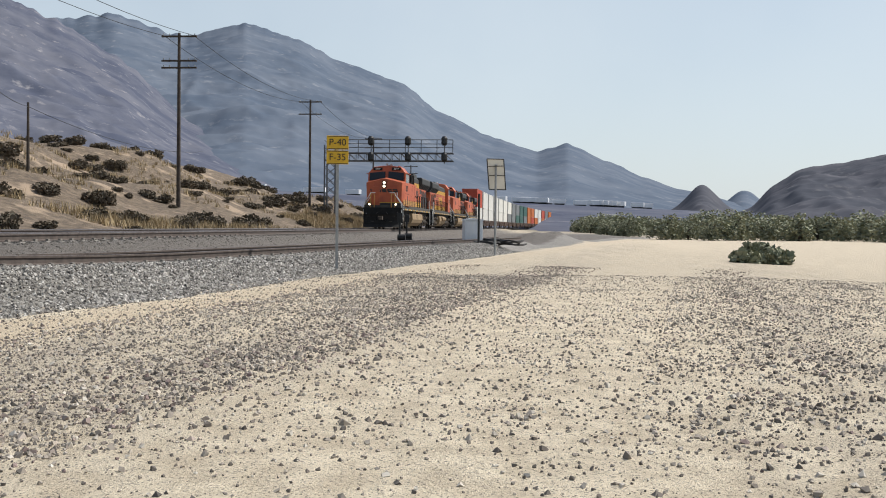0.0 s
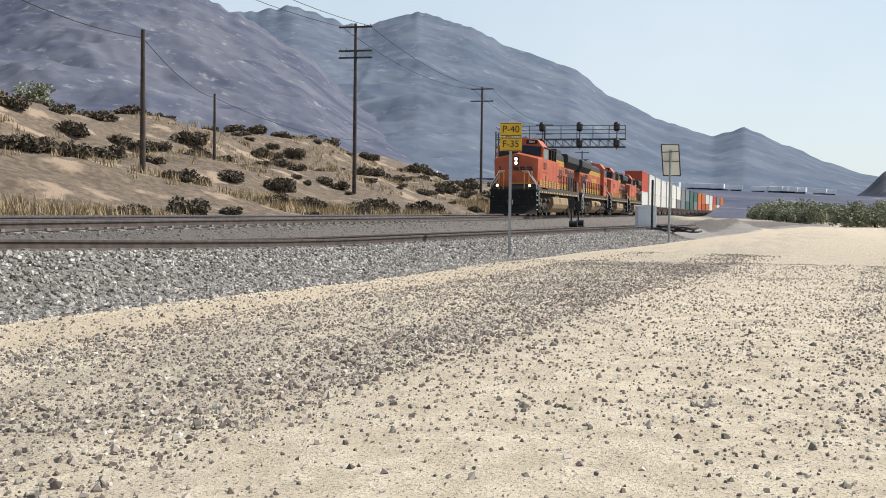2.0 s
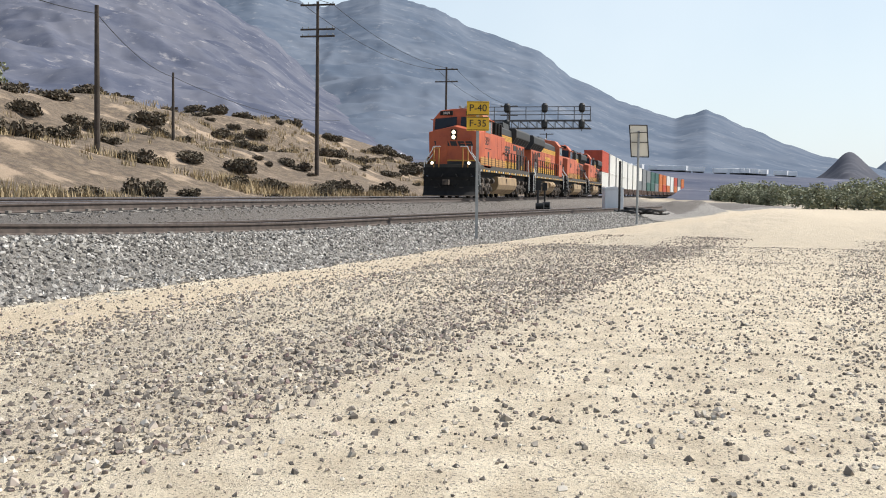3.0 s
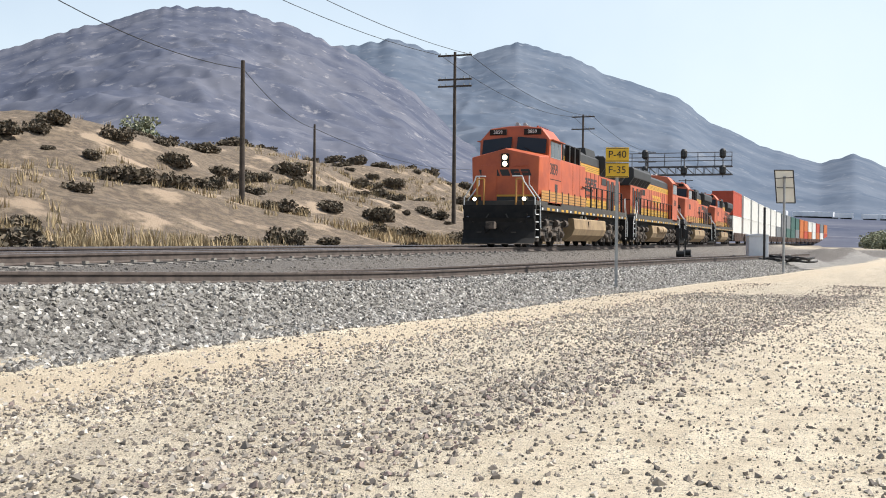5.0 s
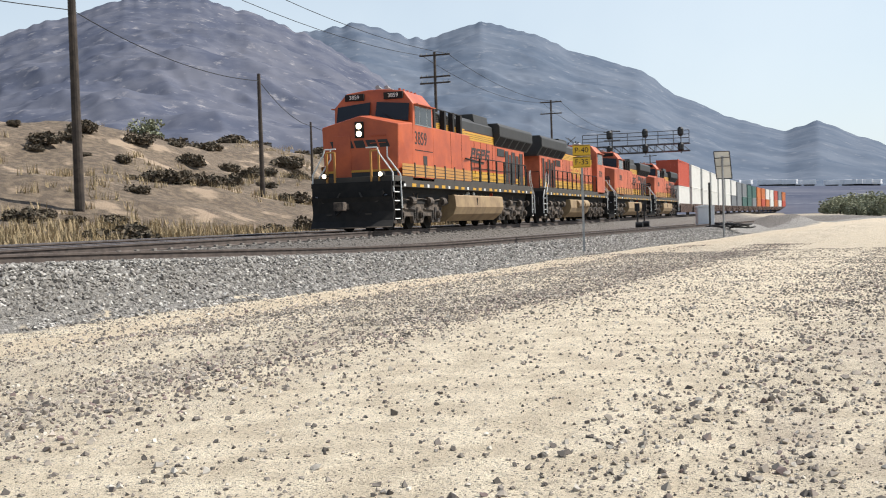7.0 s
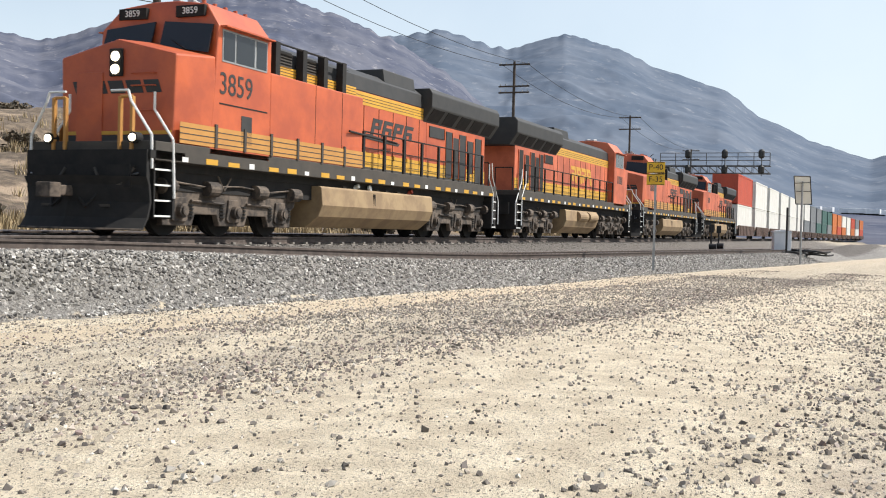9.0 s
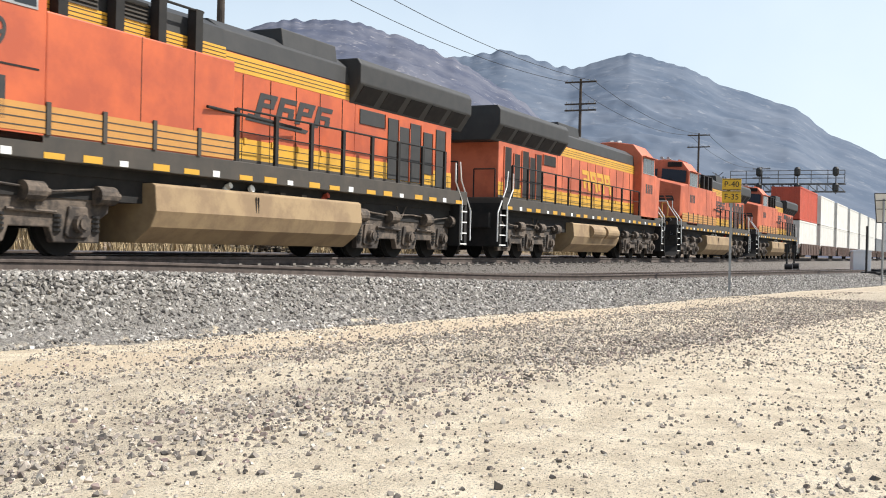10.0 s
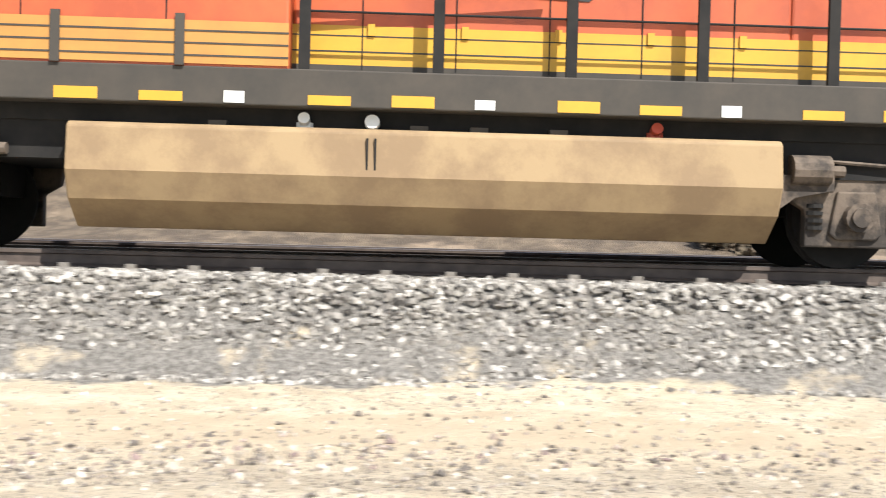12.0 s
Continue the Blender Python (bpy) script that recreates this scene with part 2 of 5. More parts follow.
def height(x, y):
    """Height of the ground."""
    real, x = x, x / LONG
    h = 0.05 * noise.noise((x * 0.25, y * 0.25, 1.7)) + 0.02 * noise.noise((x * 1.1, y * 1.1, 4.0))
    toe = min(siding(real), TRACK_Y) if x < 62 else TRACK_Y - 0.17 * (56 + 56.9) / 2 + (TRACK_Y - 1.5 - (TRACK_Y - 9.6)) * smooth(62, 80, x)
    far = smooth(260, 420, abs(x))
    reach = 2.2 + 1.0 * smooth(3, 14, x)
    if x > 120:
        toe = toe + track_y(real) - TRACK_Y
    bank = smooth(toe - reach, toe - 1.45, y)
    h = h * (1 - bank) + (0.87 - dip(real) * (1 - smooth(TRACK_Y - 3.0, TRACK_Y - 1.5, y))) * bank
    h += 0.9 * math.exp(-((x - 84) / 7) ** 2 - ((y - 1.5) / 3) ** 2) * (1 + 0.6 * noise.noise((x * 0.5, y * 0.5, 0)))
    if y > 19:
        rough = noise.fractal((x * 0.055, y * 0.06, 3.3), 1.0, 2.1, 4)
        fine = noise.fractal((x * 0.25, y * 0.25, 8.3), 1.0, 2.1, 3)
        end = 1 - smooth(128, 165, x + 6 * noise.noise((y * 0.08, 2.0, 0)))
        bench = 3.0 * smooth(21, 34, y) + 4.6 * smooth(36, 52 + 7 * noise.noise((x * 0.06, 9.0, 0)), y)
        h += 0.008 * max(0.0, x) * end * (1 - far) * smooth(19, 25, y)
        h += end * (1 - far) * (bench + (1.1 * rough - 0.9 * abs(noise.noise((x * 0.13, y * 0.05, 5.5))) + 0.35 * fine) * smooth(21, 30, y)) + (1 - end) * 0.4 * rough
    if y < -6 and x > 20:
        h -= 0.5 * smooth(-6, -16, y) * smooth(20, 40, x)
    return h


def ground():
    """One sheet, fine near the viewer and coarse to the horizon."""
    def steps(inner, outer, fine, grow):
        out, p, s = [], inner, fine
        while p < outer:
            out.append(p)
            p += s
            s *= grow
        return out + [outer]
    xs = [-q for q in steps(16, 2600, 0.6, 1.16)][::-1] + list(np.arange(-15.6, 40, 0.4)) + steps(40, 4200, 0.6, 1.055)
    ys = [-q for q in steps(10, 2600, 0.5, 1.12)][::-1] + list(np.arange(-9.7, 20, 0.3)) + steps(20, 64, 0.6, 1.0) + steps(66, 4200, 2, 1.12)
    V = [(x, y, height(x, y)) for y in ys for x in xs]
    n = len(xs)
    F = [(j * n + i, j * n + i + 1, (j + 1) * n + i + 1, (j + 1) * n + i) for j in range(len(ys) - 1) for i in range(n - 1)]
    me = bpy.data.meshes.new("ground")
    me.from_pydata(V, [], F)
    me.polygons.foreach_set("use_smooth", [True] * len(F))
    me.materials.append(ground_mat())
    return tagged(new("ground", me), "pale sandy desert ground with gravel bands and tyre tracks", "ground", kind="structure")


def ground_mat():
    """Sand, gravel bands along the track, grey ballast on the bank and brown soil on the hillside."""
    m = bpy.data.materials.new("desert_ground")
    m.use_nodes = True
    t = m.node_tree
    b = t.nodes["Principled BSDF"]
    b.inputs["Roughness"].default_value = 0.95
    L = t.links.new
    geo = t.nodes.new("ShaderNodeNewGeometry")
    sep = t.nodes.new("ShaderNodeSeparateXYZ")
    L(geo.outputs["Position"], sep.inputs[0])

    def math_node(op, a, b2=None, c=None):
        nd = t.nodes.new("ShaderNodeMath")
        nd.operation = op
        for i, val in enumerate((a, b2, c)):
            if val is None:
                continue
            if isinstance(val, (int, float)):
                nd.inputs[i].default_value = val
            else:
                L(val, nd.inputs[i])
        return nd.outputs[0]

    def noise_node(scale, detail=5, rough=0.6, stretch=None):
        nd = t.nodes.new("ShaderNodeTexNoise")
        nd.inputs["Scale"].default_value = scale
        nd.inputs["Detail"].default_value = detail
        nd.inputs["Roughness"].default_value = rough
        if stretch:
            mp = t.nodes.new("ShaderNodeMapping")
            mp.inputs["Scale"].default_value = stretch
            mp.inputs["Rotation"].default_value = (0, 0, 0.19)
            L(geo.outputs["Position"], mp.inputs["Vector"])
            L(mp.outputs[0], nd.inputs["Vector"])
        else:
            L(geo.outputs["Position"], nd.inputs["Vector"])
        return nd.outputs["Fac"]

    def band(val, a, b2):
        nd = t.nodes.new("ShaderNodeMapRange")
        nd.interpolation_type = "SMOOTHSTEP"
        nd.inputs["From Min"].default_value = a
        nd.inputs["From Max"].default_value = b2
        L(val, nd.inputs["Value"])
        return nd.outputs["Result"]

    def mix(fac, a, b2):
        nd = t.nodes.new("ShaderNodeMix")
        nd.data_type = "RGBA"
        L(fac, nd.inputs["Factor"]) if not isinstance(fac, float) else None
        for key, val in (("A", a), ("B", b2)):
            sock = [s for s in nd.inputs if s.name == key and s.type == "RGBA"][0]
            if isinstance(val, tuple):
                sock.default_value = (*val, 1)
            else:
                L(val, sock)
        return [s for s in nd.outputs if s.type == "RGBA"][0]

    X, Y = math_node("DIVIDE", sep.outputs["X"], LONG), sep.outputs["Y"]
    n_big, n_mid, n_fine = noise_node(0.35), noise_node(2.2, 6), noise_node(22, 5, 0.85)
    n_speck = noise_node(55, 2, 0.5)
    streak = noise_node(1.0, 4, 0.6, (0.12, 1.3, 1))
    # distance from the siding's line, wandering a little
    xx = math_node("SUBTRACT", X, 6.0)
    root = math_node("SQRT", math_node("ADD", math_node("MULTIPLY", xx, xx), 100.0))
    sid = math_node("MULTIPLY", math_node("ADD", xx, root), 0.085)
    d = math_node("ADD", math_node("ADD", Y, 14.6 - TRACK_Y), sid)
    d = math_node("ADD", d, math_node("MULTIPLY", math_node("SUBTRACT", n_big, 0.5), 1.6))
    d = math_node("ADD", d, math_node("MULTIPLY", math_node("SUBTRACT", n_mid, 0.5), 1.7))
    sand = mix(band(n_mid, 0.35, 0.65), (0.62, 0.515, 0.365), (0.81, 0.70, 0.52))
    sand = mix(band(n_fine, 0.55, 0.64), sand, (0.36, 0.30, 0.22))
    sand = mix(band(n_speck, 0.60, 0.66), sand, (0.13, 0.11, 0.09))
    gravel = mix(band(n_fine, 0.4, 0.6), (0.29, 0.24, 0.18), (0.60, 0.51, 0.385))
    gravel = mix(band(n_speck, 0.56, 0.62), gravel, (0.09, 0.08, 0.07))
    reddish = mix(band(n_big, 0.55, 0.68), gravel, (0.30, 0.235, 0.20))
    g1 = math_node("MULTIPLY", band(d, 4.6, 6.2), math_node("SUBTRACT", 1.0, band(d, 8.6, 9.6)))
    g1 = math_node("MULTIPLY", g1, math_node("MULTIPLY", band(streak, 0.36, 0.58), 0.6))
    g2 = math_node("MULTIPLY", math_node("MULTIPLY", band(d, -3.2, -1.6), math_node("SUBTRACT", 1.0, band(d, 0.4, 2.2))), math_node("MULTIPLY", band(streak, 0.42, 0.62), 0.55))
    gall = math_node("MULTIPLY", math_node("MAXIMUM", g1, g2), math_node("SUBTRACT", 1.0, band(X, 60, 110)))
    col = mix(gall, sand, reddish)
    warm = math_node("MULTIPLY", band(d, 8.8, 9.8), math_node("SUBTRACT", 1.0, band(d, 10.6, 11.2)))
    col = mix(math_node("MULTIPLY", math_node("MULTIPLY", warm, 0.7), band(streak, 0.25, 0.5)), col, (0.60, 0.48, 0.33))
    # the far lot is strewn with fine gravel
    strewn = mix(band(n_fine, 0.42, 0.58), (0.30, 0.25, 0.185), (0.50, 0.425, 0.32))
    col = mix(math_node("MULTIPLY", band(X, 16, 34), math_node("MULTIPLY", band(n_mid, 0.25, 0.6), 0.75)), col, strewn)
    ballast = mix(band(n_fine, 0.4, 0.6), (0.13, 0.12, 0.105), (0.31, 0.29, 0.26))
    near = math_node("SUBTRACT", 1.0, band(X, 150, 240))
    col = mix(math_node("MULTIPLY", band(math_node("SUBTRACT", d, math_node("MULTIPLY", math_node("SUBTRACT", 1.0, band(X, 3, 14)), 0.95)), 11.2, 11.55), near), col, ballast)
    # dark bed: oily ballast, with the tracks' shadow mixed into its colour
    bed = mix(band(n_fine, 0.4, 0.6), (0.075, 0.065, 0.055), (0.17, 0.15, 0.13))
    col = mix(math_node("MULTIPLY", band(d, 13.3, 13.9), near), col, bed)
    soil = mix(band(n_mid, 0.4, 0.65), (0.105, 0.078, 0.054), (0.20, 0.15, 0.10))
    soil = mix(band(n_big, 0.53, 0.64), soil, (0.34, 0.255, 0.175))
    soil = mix(band(n_fine, 0.56, 0.7), soil, (0.12, 0.10, 0.07))
    col = mix(band(Y, 18.5, 21.5), col, soil)
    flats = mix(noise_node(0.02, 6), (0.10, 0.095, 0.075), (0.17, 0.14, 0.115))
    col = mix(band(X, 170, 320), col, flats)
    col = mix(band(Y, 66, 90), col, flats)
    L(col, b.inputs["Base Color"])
    bp = t.nodes.new("ShaderNodeBump")
    bp.inputs["Strength"].default_value = 0.9
    bp.inputs["Distance"].default_value = 0.05
    L(math_node("ADD", n_fine, math_node("MULTIPLY", n_mid, 1.5)), bp.inputs["Height"])
    L(bp.outputs["Normal"], b.inputs["Normal"])
    return m


ground()


# ---- mountains ----
def mountain_mat(name, low, high, pale, scale):
    m = bpy.data.materials.new(name)
    m.use_nodes = True
    t = m.node_tree
    b = t.nodes["Principled BSDF"]
    b.inputs["Roughness"].default_value = 1.0
    b.inputs["Specular IOR Level"].default_value = 0.0
    L = t.links.new
    geo = t.nodes.new("ShaderNodeNewGeometry")
    n1, n2 = t.nodes.new("ShaderNodeTexNoise"), t.nodes.new("ShaderNodeTexNoise")
    n1.inputs["Scale"].default_value, n2.inputs["Scale"].default_value = scale, scale * 5
    n1.inputs["Detail"].default_value = n2.inputs["Detail"].default_value = 8
    n1.inputs["Roughness"].default_value = n2.inputs["Roughness"].default_value = 0.65
    L(geo.outputs["Position"], n1.inputs["Vector"])
    L(geo.outputs["Position"], n2.inputs["Vector"])
    r1, r2 = t.nodes.new("ShaderNodeValToRGB"), t.nodes.new("ShaderNodeValToRGB")
    r1.color_ramp.elements[0].position, r1.color_ramp.elements[1].position = 0.40, 0.62
    r1.color_ramp.elements[0].color, r1.color_ramp.elements[1].color = (*low, 1), (*high, 1)
    r2.color_ramp.elements[0].position, r2.color_ramp.elements[1].position = 0.58, 0.74
    r2.color_ramp.elements[0].color, r2.color_ramp.elements[1].color = (0, 0, 0, 1), (1, 1, 1, 1)
    L(n1.outputs["Fac"], r1.inputs["Fac"])
    L(n2.outputs["Fac"], r2.inputs["Fac"])
    mx = t.nodes.new("ShaderNodeMix")
    mx.data_type = "RGBA"
    L(r2.outputs["Color"], mx.inputs["Factor"])
    cs = [s for s in mx.inputs if s.type == "RGBA"]
    L(r1.outputs["Color"], cs[0])
    cs[1].default_value = (*pale, 1)
    L([s for s in mx.outputs if s.type == "RGBA"][0], b.inputs["Base Color"])
    return m


def mountain(name, label, crest, near, far, az0, az1, material, rough, seed):
    """A range whose crest stands at the distance far and whose foot begins at near; crest(az) is its rise in degrees."""
    cols, rows = int((az1 - az0) * 6), 210
    V = []
    for j in range(rows + 1):
        u = j / rows * 1.25
        dist = near + (far - near) * u
        for i in range(cols + 1):
            az = az0 + (az1 - az0) * i / cols
            top = far * math.tan(radians(max(rise(crest(az)), -0.3)))
            x, y = dist * math.cos(radians(bearing(az))), dist * math.sin(radians(bearing(az)))
            slope = u ** 1.25 if u <= 1 else 1 - 1.6 * (u - 1)
            p, q = x * 7 / far, y * 7 / far
            fold = 0.55 * abs(noise.noise((p, q, seed))) + 0.28 * abs(noise.noise((p * 2.3, q * 2.3, seed))) + 0.13 * abs(noise.noise((p * 5.1, q * 5.1, seed))) + 0.07 * abs(noise.noise((p * 11, q * 11, seed)))
            wob = rough * (0.22 - fold) * math.sin(min(u, 1) * math.pi) ** 0.7
            edge = 0.018 * noise.noise((az * 1.7, seed, 0)) + 0.008 * noise.noise((az * 6.0, seed, 3))
            V.append((x, y, max(-2, top * (slope * (1 + edge * min(u, 1) ** 12) + wob))))
    n = cols + 1
    F = [(j * n + i, j * n + i + 1, (j + 1) * n + i + 1, (j + 1) * n + i) for j in range(rows) for i in range(cols)]
    me = bpy.data.meshes.new(name)
    me.from_pydata(V, [], F)
    me.polygons.foreach_set("use_smooth", [True] * len(F))
    me.materials.append(material)
    return tagged(new(name, me), label, "mountain", kind="structure")


def hump(az, c, h, wl, wr):
    """One rounded rise about c with its own width on either side (wl: towards lower az)."""
    w = wl if az < c else wr
    return h / (1 + ((az - c) / w) ** 2) ** 1.2


def ridge_line(points):
    """A crest through a few heights, rounded between them."""
    def crest(az):
        for (a, h), (b, k) in zip(points, points[1:]):
            if a <= az <= b:
                u = (az - a) / (b - a)
                return h + (k - h) * (0.6 * u + 0.4 * u * u * (3 - 2 * u))
        return points[0][1] if az < points[0][0] else points[-1][1]
    return crest


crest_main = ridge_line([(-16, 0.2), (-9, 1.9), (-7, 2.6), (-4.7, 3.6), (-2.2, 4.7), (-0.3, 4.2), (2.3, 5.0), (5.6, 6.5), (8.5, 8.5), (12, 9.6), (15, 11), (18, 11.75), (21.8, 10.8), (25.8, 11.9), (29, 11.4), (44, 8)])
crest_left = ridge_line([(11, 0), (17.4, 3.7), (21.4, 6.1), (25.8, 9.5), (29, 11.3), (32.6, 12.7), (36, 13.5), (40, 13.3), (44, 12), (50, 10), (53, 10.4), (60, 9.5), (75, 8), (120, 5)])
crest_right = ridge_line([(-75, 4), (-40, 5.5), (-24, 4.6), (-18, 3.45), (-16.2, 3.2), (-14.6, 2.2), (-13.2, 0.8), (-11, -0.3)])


# blue-grey stands for aerial haze, mixed into the base colours
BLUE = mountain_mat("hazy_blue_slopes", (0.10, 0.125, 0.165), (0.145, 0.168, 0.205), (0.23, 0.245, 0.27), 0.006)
# scrub and outcrop tones, tinted blue-violet for the haze in front of them
HAZED_SCRUB = mountain_mat("hazed_scrubby_slopes", (0.085, 0.095, 0.13), (0.142, 0.147, 0.176), (0.29, 0.28, 0.29), 0.011)
# dark scrub with a bluish haze tint painted in
GREYH = mountain_mat("hazed_dark_scrub_slopes", (0.08, 0.085, 0.10), (0.115, 0.115, 0.13), (0.17, 0.165, 0.17), 0.02)
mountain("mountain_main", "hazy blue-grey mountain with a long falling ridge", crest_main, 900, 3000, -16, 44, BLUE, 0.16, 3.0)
mountain("mountain_west", "scrub-covered rocky mountain with pale outcrops", crest_left, 520, 1900, 14, 120, HAZED_SCRUB, 0.2, 7.0)
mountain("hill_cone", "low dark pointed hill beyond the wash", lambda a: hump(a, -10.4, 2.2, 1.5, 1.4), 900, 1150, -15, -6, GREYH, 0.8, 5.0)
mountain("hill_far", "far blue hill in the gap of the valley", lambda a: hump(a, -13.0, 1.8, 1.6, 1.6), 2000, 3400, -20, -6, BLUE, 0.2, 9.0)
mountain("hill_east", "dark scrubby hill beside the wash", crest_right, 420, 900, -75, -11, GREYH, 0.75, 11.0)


# ---- tracks ----
RAIL_PROFILE = [(-0.07, 0), (0.07, 0), (0.07, 0.012), (0.012, 0.035), (0.012, 0.125), (0.036, 0.135), (0.036, 0.172), (0.028, 0.178), (-0.028, 0.178), (-0.036, 0.172), (-0.036, 0.135), (-0.012, 0.125), (-0.012, 0.035), (-0.07, 0.012)]


def rail(name, line, xs, label, low=lambda x: 0.0):
    """A rail swept along line(x)."""
    s = Shape()
    n = len(RAIL_PROFILE)
    V = []
    for x in xs:
        V += [(x, line(x) + y, RAIL_Z - low(x) - 0.178 + z) for y, z in RAIL_PROFILE]
    F = [(k * n + i, k * n + (i + 1) % n, (k + 1) * n + (i + 1) % n, (k + 1) * n + i) for k in range(len(xs) - 1) for i in range(n)]
    s.add(V, F)
    me = s.mesh(name, RAILM)
    me.materials.append(RAILTOP)
    for p in me.polygons:
        if abs(p.normal.z) > 0.8 and p.center.z > RAIL_Z - low(p.center.x) - 0.02:
            p.material_index = 1
    return tagged(new(name, me), label, "rail", kind="structure")


main_xs = [-60, -20, 20, 60, 110, 150] + list(range(180, 620, 15))
rail("rail_1", lambda x: track_y(x) - 0.755, main_xs, "rusty steel rail with a worn bright head")
rail("rail_2", lambda x: track_y(x) + 0.755, main_xs, "rusty steel rail with a worn bright head")
side_xs = list(range(9, 80, 2))
rail("rail_3", lambda x: siding(x) - 0.755, [6] + side_xs, "rusty rail of the diverging siding", dip)
rail("rail_4", lambda x: siding(x) + 0.755, [17] + side_xs[4:], "rusty rail of the diverging siding", dip)
rail("rail_5", lambda x: track_y(x) + 4.6, main_xs, "rusty rail of the far track")
rail("rail_6", lambda x: track_y(x) + 6.1, main_xs, "rusty rail of the far track")


def ties():
    """Concrete sleepers of both tracks, each a piece of its bed."""
    bed = tagged(new("track_bed"), "row of concrete sleepers under the rails", "sleepers", kind="structure")
    s = Shape()
    s.along_x([(-1.3, -0.2), (1.3, -0.2), (1.3, -0.02), (1.2, 0.0), (-1.2, 0.0), (-1.3, -0.02)], -0.12, 0.12)
    for y in (-0.89, -0.62, 0.62, 0.89):
        s.box(-0.05, 0.05, y - 0.035, y + 0.035, 0.0, 0.045)
    me = s.mesh("sleeper", TIE)
    for i in range(110):
        o = new("sleeper", me)
        o.parent = bed
        o.matrix_world = pose(-24 + i * 0.66, TRACK_Y, RAIL_Z - 0.178, 0, 0, random.uniform(-1, 1))
    for i in range(70):
        x = 18 + i * 0.72
        o = new("sleeper", me)
        o.parent = bed
        o.matrix_world = pose(x, siding(x), RAIL_Z - dip(x) - 0.180, 0, 0, -8 + random.uniform(-1, 1))


ties()

# ---- locomotives ----
WHEELS = []


def wheelset_mesh():
    s = Shape()
    for y in (-0.755, 0.755):
        sgn = 1 if y > 0 else -1
        s.rod((0, y - sgn * 0.08, 0), (0, y - sgn * 0.045, 0), 0.565, 24)
        s.rod((0, y - sgn * 0.045, 0), (0, y + sgn * 0.06, 0), 0.53, 24)
        s.rod((0, y + sgn * 0.06, 0), (0, y + sgn * 0.10, 0), 0.2, 12)
    s.rod((0, -0.75, 0), (0, 0.75, 0), 0.09, 10)
    return s.mesh("wheelset", BLACK)


WHEEL_ME = wheelset_mesh()


def bogie(loco, cx):
    """Three-axle truck: side frames with pedestals, journal boxes, springs, brake cylinders."""
    for sgn, nm in ((-1, "side_frame"), (1, "side_frame")):
        s = Shape()
        y0, y1 = sorted((sgn * 1.02, sgn * 1.16))
        out = [(-2.75, 0.95), (-2.7, 0.72), (-2.5, 0.6), (-2.5, 0.22), (-1.5, 0.22), (-1.4, 0.46), (-0.6, 0.46), (-0.5, 0.22), (0.5, 0.22), (0.6, 0.46),
               (1.4, 0.46), (1.5, 0.22), (2.5, 0.22), (2.5, 0.6), (2.7, 0.72), (2.75, 1.02), (1.2, 1.08), (0.9, 0.96), (-0.9, 0.96), (-1.2, 1.08)]
        s.along_y([(cx + x, z) for x, z in out], y0, y1)
        for ax in (-1.98, 0, 1.98):
            s.along_y([(cx + ax - 0.28, 0.36), (cx + ax - 0.2, 0.30), (cx + ax + 0.2, 0.30), (cx + ax + 0.28, 0.36), (cx + ax + 0.2, 0.8), (cx + ax - 0.2, 0.8)], y0 - 0.05, y1 + 0.07)
        frame_ob = part(nm, s, TRUCKM, loco, bevel=0.02)
        for ax in (-1.98, 0, 1.98):
            b = Shape().rod((cx + ax, sgn * 1.13, 0.53), (cx + ax, sgn * 1.32, 0.53), 0.15, 14).rod((cx + ax, sgn * 1.32, 0.53), (cx + ax, sgn * 1.36, 0.53), 0.10, 12)
            part("journal_box", b, TRUCKM, frame_ob)
            for dx in (-0.42, 0.42):
                c = Shape()
                for k in range(4):
                    c.rod((cx + ax + dx, sgn * 1.12, 0.40 + 0.075 * k), (cx + ax + dx, sgn * 1.12, 0.44 + 0.075 * k), 0.10, 10)
                part("coil_spring", c, BLACK, frame_ob)
        for ax in (-2.5, -0.95, 0.95, 2.5):
            c = Shape().rod((cx + ax - 0.2, sgn * 1.24, 1.0), (cx + ax + 0.2, sgn * 1.24, 1.0), 0.16, 14).rod((cx + ax + 0.2, sgn * 1.24, 1.0), (cx + ax + 0.36, sgn * 1.24, 1.0), 0.06, 8)
            part("brake_cylinder", c, TRUCKM, frame_ob)
        h = Shape().pipe([(cx - 2.6, sgn * 1.22, 1.12), (cx - 1.2, sgn * 1.24, 1.04), (cx + 0.2, sgn * 1.22, 1.10), (cx + 1.4, sgn * 1.24, 1.02), (cx + 2.6, sgn * 1.22, 1.12)], 0.022)
        h.pipe([(cx - 0.7, sgn * 1.24, 1.28), (cx - 0.45, sgn * 1.24, 0.98), (cx - 0.2, sgn * 1.24, 1.28)], 0.018)
        h.pipe([(cx - 1.6, sgn * 1.2, 0.74), (cx - 0.4, sgn * 1.2, 0.70)], 0.03).pipe([(cx + 0.5, sgn * 1.2, 0.72), (cx + 1.5, sgn * 1.2, 0.70)], 0.03)
        part("brake_pipe", h, TRUCKM, frame_ob)
    part("bolster", Shape().box(cx - 2.4, cx + 2.4, -0.95, 0.95, 0.55, 0.95), BLACK, loco)
    for ax in (-1.98, 0, 1.98):
        w = part("wheelset", WHEEL_ME, None, loco)
        w.location = (cx + ax, 0, 0.53)
        WHEELS.append((w, cx + ax))


